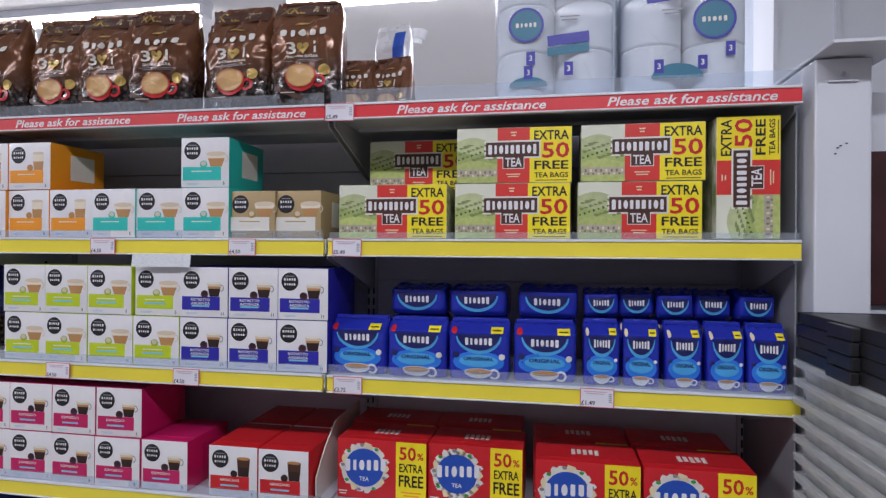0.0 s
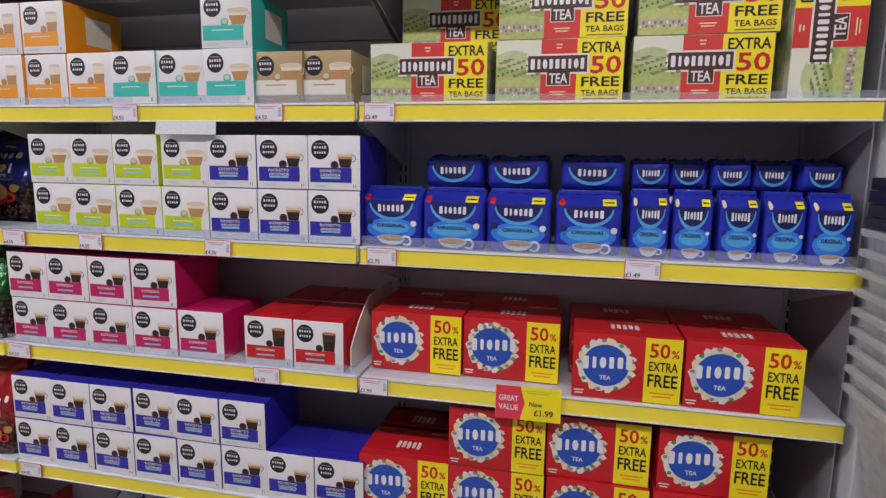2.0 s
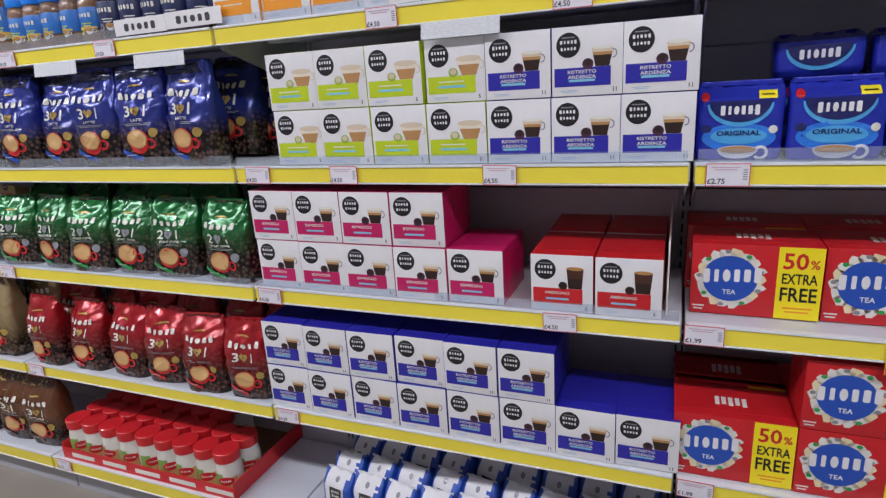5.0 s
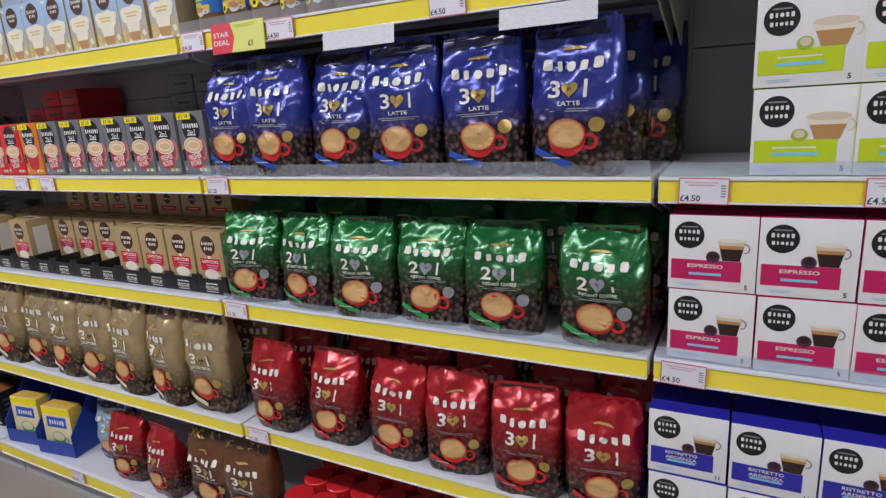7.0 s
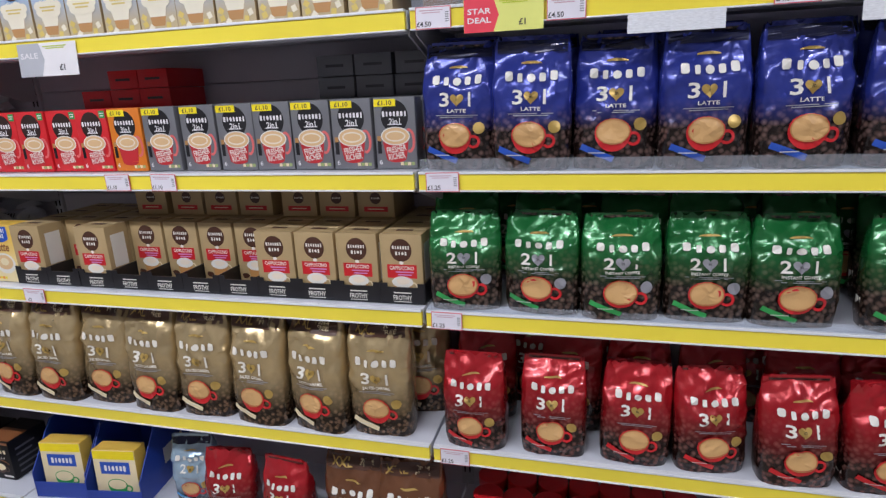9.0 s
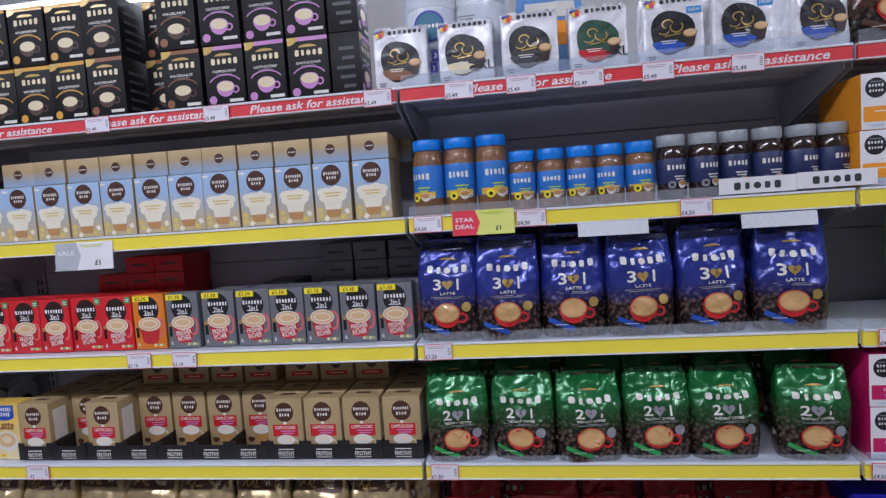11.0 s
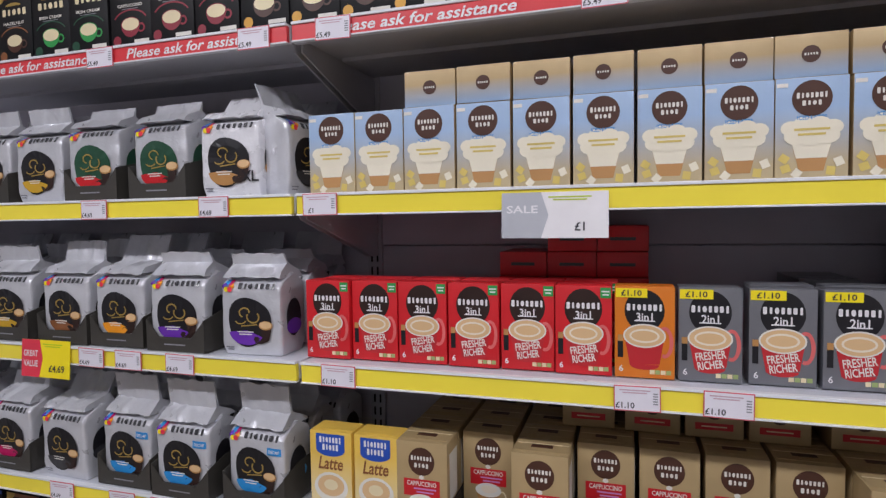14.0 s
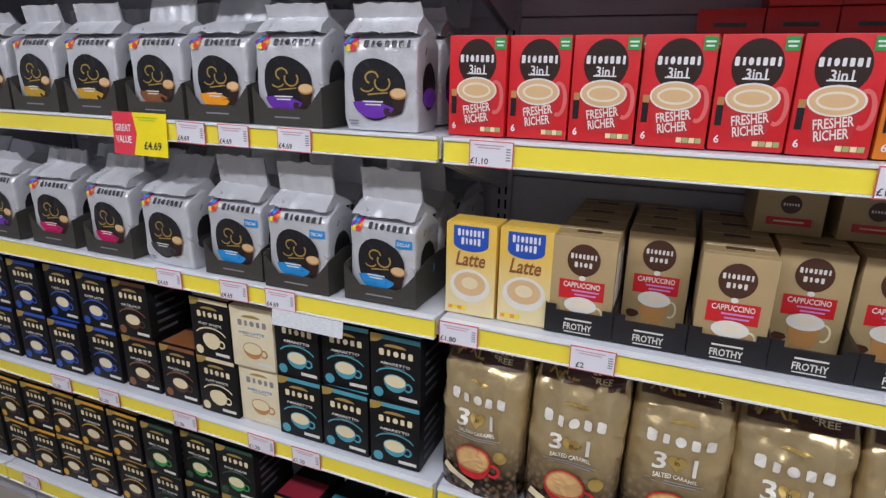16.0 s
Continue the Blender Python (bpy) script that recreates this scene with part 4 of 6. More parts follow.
C_GINGER = drink_carton("amber", GOLDY := card("print_amber", "d9a02e"), BROWN, "GINGERBREAD")
C_HAZEL = drink_carton("brown", BROWNY := card("print_tan", "8a5632"), BROWN, "HAZELNUT")
C_CAPP = drink_carton("lilac", PINK, PINK, "CAPPUCCINO")
C_SIDE = drink_carton("lilac", PINK, PINK, "CAPPUCCINO", d=0.072)
C_RED = drink_carton("crimson", MAROON := card("print_maroon", "8e2436"), MAROON, "CAPPUCCINO")
C_GREEN = drink_carton("dark green", DKGREEN, GREEN, "IRISH CREAM")
for dz in (0, 1):
    z = S0 + dz * 0.1468
    row(C_GINGER, [-3.745, -3.647, -3.548, -3.45, -3.348, -3.245], 1.236, z, 1.5)
    row(C_HAZEL, [-3.138], 1.232, z, 1.5)
    row(C_HAZEL, [-3.02], 1.30, z, 1.5)
    row(C_HAZEL, [-2.941], 1.238, z, 1.5)
    row(C_CAPP, [-2.83, -2.724, -2.617], 1.238, z, 1.5)
    C_SIDE.put(-2.49, 1.292, z, 90 + jig(1), label="black coffee carton turned sideways showing its printed side")
    row(C_RED, [-4.055, -3.95, -3.85], 1.237, z, 1.5)
    row(C_GREEN, [-4.26, -4.158], 1.237, z, 1.5)
    row(C_HAZEL, [-4.47, -4.365], 1.237, z, 1.5)
    row(C_GINGER, [-4.68, -4.575], 1.237, z, 1.5)

K_BLUE = drink_carton("blue", BLUEINK, BLUEINK, "CAFFE LATTE", h=0.131)
K_MOCHA = drink_carton("brown", BROWNY, BROWN, "HAZELNUT", h=0.131)
K_FLAT = drink_carton("pale yellow", CREAM, CREAM, "FLAT WHITE", h=0.131)
K_ICED = drink_carton("ivory", CREAM, COFFEE, "ICED LATTE", front=card("print_ivory", "e4d8b8"), h=0.131)
DUSTY = card("print_dusty_teal", "4c9db0")
K_AMAR = drink_carton("turquoise", DUSTY, DUSTY, "AMARETTO", h=0.131)
K_GREEN = drink_carton("dark green", DKGREEN, GREEN, "IRISH CREAM", h=0.131)
K_AMBER = drink_carton("amber", GOLDY, BROWN, "GINGERBREAD", h=0.131)
for dz in (0, 1):
    z = S4 + dz * 0.1318
    y = 1.232
    row(K_BLUE, [-5.1, -5.0, -4.87, -4.755, -4.64, -4.525], y, z, 1.5)
    row(K_MOCHA, [-4.41] + ([-4.298] if dz == 0 else []), y, z, 1.5)
    row(K_FLAT, [-4.186], y, z, 1.5)
    row(K_ICED, [-4.082], y, z, 1.5)
    row(K_AMAR, [-3.98, -3.876, -3.77], y, z, 1.5)
    z = S5 + dz * 0.1318
    row(K_AMBER, [-5.14, -5.03, -4.9 - 0.02, -4.815, -4.72, -4.61, -4.5], 1.235, z, 1.5)
    row(K_GREEN, [-4.385, -4.275, -4.165], 1.235, z, 1.5)
row(C_RED, [-4.04], 1.26, S5, 1)
row(K_AMAR, [-3.93], 1.265, S5, 1)
row(K_MOCHA, [-3.82], 1.27, S5, 1)


# ---- capsule disc packs ----
def pack_side(w, h, d, tint, face):
    """Emblem printed on the side panel of a pack, a shallow lens with a coloured lower half."""
    bm = bmesh.new()
    for k, (z, rz, mi, x) in enumerate(((h * 0.45, 0.036, 0, w / 2 + 0.0012), (h * 0.34, 0.015, 1, w / 2 + 0.0018))):
        vs = [bm.verts.new((x, d * 0.5 + d * 0.3 * math.cos(math.tau * i / 16), z + rz * math.sin(math.tau * i / 16))) for i in range(16)]
        f = bm.faces.new(vs)
        f.material_index = mi
    return bm, [face, tint]


def disc_pack(look_name, tint, seed, skin=SILVER, decaf=False, xl=False, fold=True, w=0.126, h=0.19, d=0.09, face=BLACK):
    body_h = 0.151
    sh = pouch_shape(w, body_h, d, seed, top=0.98, wrinkle=0.0026, pinch=0.98, square=18)
    t = Thing("coffee_pack", "%s foil coffee disc pack with %s print" % ("silver" if skin is SILVER else "white", look_name), "coffee pack", look_name + " disc packs", sh[2], True)
    t.body("pack", pouch_mesh(w, body_h, d, sh, 18, 26), skin)
    t.disc("emblem", -0.003, 0.063, 0.045, 0.046, face, 1.6, n=26, wob=0.06)
    t.disc("emblem", -0.008, 0.047, 0.037, 0.028, tint, 2.2, 188, 335, n=16)
    t.ring("emblem", -0.012, 0.08, 0.012, 0.01, 0.0028, GOLD, 2.6, n=14, a0=0, a1=250)
    t.ring("emblem", 0.006, 0.072, 0.014, 0.012, 0.0028, GOLD, 2.9, n=14, a0=150, a1=400)
    t.ring("emblem", -0.02, 0.066, 0.012, 0.008, 0.0024, GOLD, 3.1, n=12, a0=200, a1=350)
    t.tilted("emblem", -0.002, 0.0565, 0.034, 0.0022, 6, GOLD, 2.6, 1)
    t.fine("emblem", -0.01, 0.042, 0.034, 0.009, 2, OFFWHITE, 2.8)
    t.disc("beans_print", 0.022, 0.03, 0.016, 0.007, DKBROWN, 2.2, n=14, wob=0.12)
    t.add("cup_print", [(0.026, 0.03), (0.04, 0.03), (0.046, 0.056), (0.02, 0.056)], [(0, 1, 2, 3)], DKBROWN, 3.0)
    t.disc("cup_print", 0.033, 0.057, 0.0145, 0.0085, COFFEE, 3.4, n=16)
    t.disc("cup_print", 0.033, 0.058, 0.0125, 0.0068, CREAMCOFFEE, 3.9, n=16)
    for i, c in enumerate((ORANGE, MAGENTA, CYAN, PURPLE, YELINK, PROMORED)):
        a = math.tau * i / 6
        t.disc("logo", -0.047 + 0.007 * math.cos(a), 0.129 + 0.007 * math.sin(a), 0.0052, 0.0052, c, 1.8 + 0.2 * i, n=10)
    t.brand("logo", 0.013, 0.129, 0.082, 0.0125, DKGREY, 7, 1.5)
    t.fine("lettering", -0.045, 0.012, 0.018, 0.01, 2, MIDGREY, 2.0)
    if decaf:
        t.rect("flash", 0.027, 0.098, 0.058, 0.112, CYAN, 1.8)
        t.word("flash", "DECAF", 0.0425, 0.105, 0.006, WHITE, w=0.024, lift=2.4)
    if xl:
        t.word("lettering", "XL", 0.045, 0.035, 0.02, BLACK, lift=3.4)
    t.finish()
    if not fold:
        return t
    # gusset gathered into a flat crimped fin that leans one way
    bm = bmesh.new()
    n = 18
    rows = []
    tall = 0.02 + 0.011 * (seed % 4)
    lean = 0.03 * (seed % 3 - 0.6)
    for j, (z, dd) in enumerate(((body_h - 0.006, 0.48), (body_h + 0.004, 0.36), (body_h + 0.018, 0.035), (body_h + 0.018 + tall, 0.014))):
        a = [bm.verts.new(((i / n - 0.5) * w * (0.95 - 0.02 * j), d * 0.5 - dd * d + (0.009 if 0 < j < 3 else 0.005) * noise.noise(Vector((i * 0.33, j * 0.9, seed))) + lean * max(0, j - 1) / 2,
                           z + (0.008 if j == 1 else 0.004) * noise.noise(Vector((i * 0.35, seed, j))))) for i in range(n + 1)]
        b = [bm.verts.new((v.co.x, v.co.y + 2 * dd * d, v.co.z)) for v in a]
        rows.append(a + b[::-1])
    m = len(rows[0])
    for j in range(3):
        for i in range(m):
            bm.faces.new((rows[j][i], rows[j][(i + 1) % m], rows[j + 1][(i + 1) % m], rows[j + 1][i]))
    bm.faces.new(rows[0][::-1])
    bm.faces.new(rows[-1])
    f = part("folded_top", bm, skin, t.root, "crumpled folded foil top")
    smooth_ob(f.data, 50)
    side = pack_side(w, body_h, d, tint, face)
    part("side_print", side[0], side[1], t.root)
    return t


def pack_tray():
    t = Thing("display_tray", "dark grey card display tray holding a foil pack", "tray", "display trays")
    w, d = 0.136, 0.3
    bm = slab(-w / 2, -0.003, 0, w / 2, 0, 0.028)
    for s in (-1, 1):
        a = [bm.verts.new((s * (w / 2 - x), y, z)) for x, y, z in ((0, -0.003, 0), (0, d, 0), (0, d, 0.075), (0, 0.05, 0.075), (0, -0.003, 0.062))]
        b = [bm.verts.new((v.co.x - s * 0.002, v.co.y, v.co.z)) for v in a]
        bm.faces.new(a)
        bm.faces.new(b[::-1])
        for i in range(5):
            bm.faces.new((a[i], b[i], b[(i + 1) % 5], a[(i + 1) % 5]))
        c = [bm.verts.new(p) for p in ((s * w / 2, -0.003, 0.028), (s * (w / 2 - 0.03), -0.003, 0.028), (s * w / 2, -0.003, 0.062))]
        e = [bm.verts.new((v.co.x, v.co.y + 0.002, v.co.z)) for v in c]
        bm.faces.new(c)
        bm.faces.new(e[::-1])
    slab(-w / 2, 0, 0, w / 2, d, 0.0015, bm=bm)
    t.body("tray", bm, TRAYCARD, smooth=False)
    t.surf = lambda x, z: -0.003
    t.fine("lettering", 0.0, 0.014, 0.05, 0.006, 1, MIDGREY)
    return t.finish()


PT = pack_tray()
OCHRE = card("print_ochre", "c79d2a")
P_YEL, P_BRN = disc_pack("ochre", OCHRE, 81), disc_pack("brown", BROWNY, 82)
P_ORG, P_PUR = disc_pack("orange", ORANGE, 83), disc_pack("purple", PURPLE, 84)
P_PNK, P_BLK = disc_pack("magenta", MAGENTA, 85), disc_pack("black", DKGREY, 86)
P_BLU = disc_pack("blue decaffeinated", CYAN, 87, decaf=True)
P_GRN, P_XL = disc_pack("green and red", REDINK, 88, face=DKGREEN), disc_pack("gold large", COFFEE, 89, skin=PEARL, xl=True)
W_BRN, W_XL = disc_pack("brown on white", BROWNY, 91, skin=PEARL, fold=False), disc_pack("gold on white", CREAM, 92, skin=PEARL, fold=False, xl=True)
W_BLK, W_GRN = disc_pack("dark on white", DKGREY, 93, skin=PEARL, fold=False), disc_pack("green on white", REDINK, 94, skin=PEARL, fold=False, face=DKGREEN, xl=True)
W_BLU = disc_pack("blue on white", BLUEINK, 95, skin=PEARL, fold=False, decaf=True)


def packs(kinds, xs, y, z, tray=(), back=False):
    for i, (k, x) in enumerate(zip(kinds, xs)):
        held = i in tray
        yy = y + jig(0.006)
        k.put(x, yy + (0.002 if held else 0), z + (0.0025 if held else 0), jig(3), -1)
        if held:
            PT.put(x, yy - 0.004, z, 0)
        if back:
            k.put(x + jig(0.01), yy + 0.11, z + 0.003, jig(4), -1)
            P_ORG.put(x + jig(0.015), yy + 0.215, z + 0.003, jig(9), -1)


packs([W_BRN, W_XL, W_BLK, W_GRN, W_BLU, W_BLU, W_BLU], [-2.392, -2.242, -2.097, -1.948, -1.791, -1.649, -1.492], 1.225, S0)
packs([P_YEL, P_YEL, P_GRN, P_GRN, P_XL], [-4.46, -4.31, -4.15, -3.985, -3.827], 1.225, S1, (0, 2, 3), True)
P_BLK.put(-3.697, 1.3, S1, 78)
packs([P_BLK], [-4.885], 1.224, S2, (0,))
packs([P_BLK], [-4.9], 1.224, S3, (0,))
packs([P_PUR, P_YEL, P_YEL, P_BRN, P_ORG, P_PUR, P_PUR], [-4.725, -4.57, -4.415, -4.25, -4.108, -3.955, -3.79], 1.222, S2, (0, 1, 2, 3, 4, 5), True)
packs([P_PUR, P_PNK, P_PNK, P_BLK, P_BLU, P_BLU, P_BLU], [-4.77, -4.60, -4.43, -4.265, -4.105, -3.955, -3.793], 1.222, S3, (0, 1, 2, 4, 5, 6), True)


# ---- sachet cartons ----
def stick_box(look_name, colour, number, flash):
    w, h, d = 0.087, 0.141, 0.045
    t = Thing("sachet_carton", "%s coffee sachet carton with black roundel and mug print" % look_name, "carton", look_name + " sachet cartons")
    t.body("box", carton(w, h, d, colour, colour), [colour, colour])
    t.disc("logo", 0, h * 0.74, 0.029, 0.032, BLACK if number == "2in1" or colour is not REDBOX else DKBROWN, 0.5, n=26)
    t.brand("logo", 0, h * 0.775, 0.054, 0.012, WHITE, 7, 0.9)
    t.word("lettering", number, 0, h * 0.67, 0.013, WHITE, w=0.024)
    t.fine("lettering", 0, h * 0.628, 0.03, 0.004, 1, WHITE, 0.9)
    mugm = REDMUG
    t.add("mug_print", [(-0.021, h * 0.14), (0.022, h * 0.16), (0.029, h * 0.47), (-0.029, h * 0.45)], [(0, 1, 2, 3)], mugm, 0.7)
    t.disc("mug_print", 0.0, h * 0.15, 0.0215, 0.008, mugm, 0.6, 180, 360, n=12)
    t.disc("mug_print", 0, h * 0.465, 0.031, 0.0185, OFFWHITE, 0.9, n=24)
    t.disc("mug_print", 0, h * 0.465, 0.0285, 0.0163, CREAMCOFFEE, 1.1, n=24)
    t.ring("mug_print", 0, h * 0.465, 0.022, 0.011, 0.003, FOAM, 1.3, n=18)
    t.ring("mug_handle_print", 0.029, h * 0.4, 0.0125, 0.024, 0.0055, PINKMUG, 0.6, n=14, a0=-110, a1=120)
    if number == "3in1" and colour is REDBOX or number == "2in1":
        t.word("mug_print", "FRESHER", 0.001, h * 0.285, 0.0125, OFFWHITE, w=0.042, lift=1.1, turn=9)
        t.word("mug_print", "RICHER", 0.001, h * 0.185, 0.0125, OFFWHITE, w=0.036, lift=1.1, turn=9)
    t.rect("stick_print", -0.039, h * 0.22, -0.031, h * 0.47, BLACK, 0.7)
    t.rect("stick_print", -0.039, h * 0.4, -0.031, h * 0.47, COFFEE, 0.9)
    t.word("lettering#count", "6", -0.034, h * 0.1, 0.01, WHITE)
    for i in range(4):
        t.rect("traffic_light#%d" % i, 0.008 + 0.0078 * i, 0.007, 0.0148 + 0.0078 * i, 0.0135, SAGE if i % 2 else CREAM, 0.7)
    if flash:
        t.rect("price_flash", -0.042, h * 0.88, 0.004, h * 0.98, YELINK, 0.8)
        t.word("price_flash", "£1.10", -0.019, h * 0.93, 0.009, DKGREY, w=0.03, lift=1.2)
    else:
        t.rect("flash", 0.026, h * 0.865, 0.042, h * 0.98, GREEN, 0.7)
        t.fine("flash", 0.034, h * 0.92, 0.012, 0.01, 2, WHITE, 0.9)
    return t.finish()


REDBOX = card("print_scarlet", "cf2028")
REDMUG = card("print_mug_red", "bf2a30")
PINKMUG = card("print_mug_handle", "dc6a68")
SAGE = card("print_sage", "9fb070")
GREYBOX = card("print_slate", "77787d", rough=0.35, metal=0.2)
ORBOX = card("print_burnt_orange", "d9791c")
ST_RED, ST_OR, ST_GR = stick_box("red", REDBOX, "3in1", False), stick_box("orange", ORBOX, "3in1", True), stick_box("grey", GREYBOX, "2in1", True)
row(ST_RED, [-3.638, -3.548, -3.458, -3.367, -3.277, -3.188], 1.243, S2, 1.2, 0.003)
row(ST_RED, [-3.63, -3.54, -3.45, -3.36, -3.27, -3.18], 1.30, S2, 1.2, 0.003)
row(ST_OR, [-3.097], 1.243, S2, 0.5, 0.003)
row(ST_GR, [-3.005, -2.909, -2.815, -2.726, -2.635, -2.543, -2.451], 1.244, S2, 1.2, 0.004)
row(ST_GR, [-2.9, -2.8, -2.71, -2.62, -2.53, -2.44], 1.30, S2, 1.2, 0.003)


def plain_stack(colour, look_name, w, h, d):
    t = Thing("sachet_carton", "%s carton lying flat in the stack at the shelf back" % look_name, "carton", look_name + " stacked cartons")
    t.body("box", carton(w, h, d, colour, colour), [colour, colour])
    t.fine("lettering", 0, h * 0.5, w * 0.5, h * 0.3, 1, DKGREY)
    return t.finish()


RS, GS = plain_stack(REDBOX, "red", 0.088, 0.045, 0.14), plain_stack(card("print_charcoal", "6e6e74"), "grey", 0.088, 0.046, 0.14)
for x, n in ((-3.31, 4), (-3.22, 5), (-3.13, 5)):
    for i in range(n):
        RS.put(x + jig(0.002), 1.395, S2 + 0.0465 * i, jig(1))
for x, n in ((-2.81, 3), (-2.64, 5), (-2.545, 5), (-2.45, 5)):
    for i in range(n):
        GS.put(x + jig(0.002), 1.395, S2 + 0.0475 * i, jig(1))


def iced_box():
    w, h, d = 0.091, 0.141, 0.062
    t = Thing("sachet_carton", "pale blue and gold iced latte carton with brown roundel", "carton", "iced latte cartons")
    t.body("box", carton(w, h, d, SKYFRONT, KRAFT), [SKYFRONT, KRAFT])
    t.disc("logo", 0, h * 0.79, 0.025, 0.025, BROWN, 0.6, n=26)
    t.brand("logo", 0, h * 0.82, 0.04, 0.009, OFFWHITE, 7, 0.9)
    t.brand("logo", 0, h * 0.745, 0.026, 0.008, OFFWHITE, 4, 0.9)
    t.add("glass_print", [(-0.015, h * 0.07), (0.015, h * 0.07), (0.027, h * 0.42), (-0.027, h * 0.42)], [(0, 1, 2, 3)], LATTEINK, 0.5)
    t.add("glass_print", [(-0.019, h * 0.2), (0.019, h * 0.2), (0.027, h * 0.42), (-0.027, h * 0.42)], [(0, 1, 2, 3)], MILKCREAM, 0.7)
    for i, (x, z, r) in enumerate(((-0.026, 0.5, 0.013), (-0.01, 0.53, 0.014), (0.01, 0.53, 0.014), (0.026, 0.5, 0.013), (-0.02, 0.42, 0.015), (0.0, 0.41, 0.016), (0.02, 0.42, 0.015))):
        t.disc("cloud_print", x, h * z, r, r * 0.8, MILKCREAM, 0.8 + 0.12 * i, n=14)
    t.fine("cloud_lettering", 0, h * 0.46, 0.044, 0.014, 2, PALEGOLD, 2.0)
    t.word("lettering", "ICED LATTE", 0, h * 0.6, 0.006, CYAN, w=0.036)
    for i, (x, z) in enumerate(((-0.032, 0.1), (-0.018, 0.05), (0.024, 0.07), (0.034, 0.16), (-0.034, 0.2))):
        t.tilted("ice_cube_print#%d" % i, x, h * z, 0.012, 0.011, 20 + 31 * i, MILKCREAM if i % 2 else PALEGOLD, 0.8, 1)
    t.rect("flash", -0.044, h * 0.91, -0.03, h * 0.95, OFFWHITE, 0.6)
    return t.finish()


SKYBOX = card("print_ice_blue", "a4bcd6")
MILKCREAM, PALEGOLD = card("print_milk", "e9e2cc"), card("print_pale_gold", "d9c26a")


def fade(m, low, start, end):
    """Turn a print into one that fades into another ink towards its lower edge."""
    nt = m.node_tree
    b = nt.nodes["Principled BSDF"]
    src = b.inputs["Base Color"].links[0].from_socket
    tc = nt.nodes.new("ShaderNodeTexCoord")
    sep = nt.nodes.new("ShaderNodeSeparateXYZ")
    mr = nt.nodes.new("ShaderNodeMapRange")
    mr.inputs["From Min"].default_value, mr.inputs["From Max"].default_value = start, end
    mx = nt.nodes.new("ShaderNodeMix")
    mx.data_type = "RGBA"
    mx.inputs["A"].default_value = (*srgb(low), 1)
    nt.links.new(tc.outputs["Generated"], sep.inputs[0])
    nt.links.new(sep.outputs["Z"], mr.inputs["Value"])
    nt.links.new(mr.outputs[0], mx.inputs["Factor"])
    nt.links.new(src, mx.inputs["B"])
    nt.links.new(mx.outputs["Result"], b.inputs["Base Color"])


SKYFRONT = card("print_ice_blue_fading", "9db8d8")
fade(SKYFRONT, "c2b08a", 0.15, 0.7)
ENDFRONT = card("print_gold_fading", "b59d72", rough=0.45, metal=0.15)
fade(ENDFRONT, "9db8d8", 0.05, 0.6)
ICE = iced_box()
row(ICE, [-3.628, -3.537, -3.443, -3.349, -3.254, -3.158, -3.062, -2.968, -2.876, -2.78, -2.684, -2.587, -2.488], 1.253, S1, 1, 0.003)
row(ICE, [-3.443, -3.349, -3.254, -3.158, -3.062, -2.968, -2.876, -2.78, -2.684, -2.587, -2.488], 1.318, S1, 1, 0.003)
def iced_lying():
    t = Thing("sachet_carton", "gold end of an iced latte carton lying on top", "carton", "iced latte cartons on top")
    w, h, d = 0.091, 0.061, 0.141
    t.body("box", carton(w, h, d, ENDFRONT, KRAFT), [ENDFRONT, KRAFT])
    t.disc("logo", 0, 0.032, 0.012, 0.012, BROWN, 0.8, n=16)
    t.brand("logo", 0, 0.032, 0.018, 0.004, OFFWHITE, 5, 1.1)
    return t.finish()
ICETOP = iced_lying()
row(ICETOP, [-3.443, -3.349, -3.254, -3.158, -3.062, -2.968, -2.876, -2.78, -2.684, -2.587, -2.488], 1.258, S1 + 0.1425, 1, 0.003)
row(ICETOP, [-3.02, -2.92, -2.82, -2.7, -2.46], 1.405, S1 + 0.142, 1, 0.003)


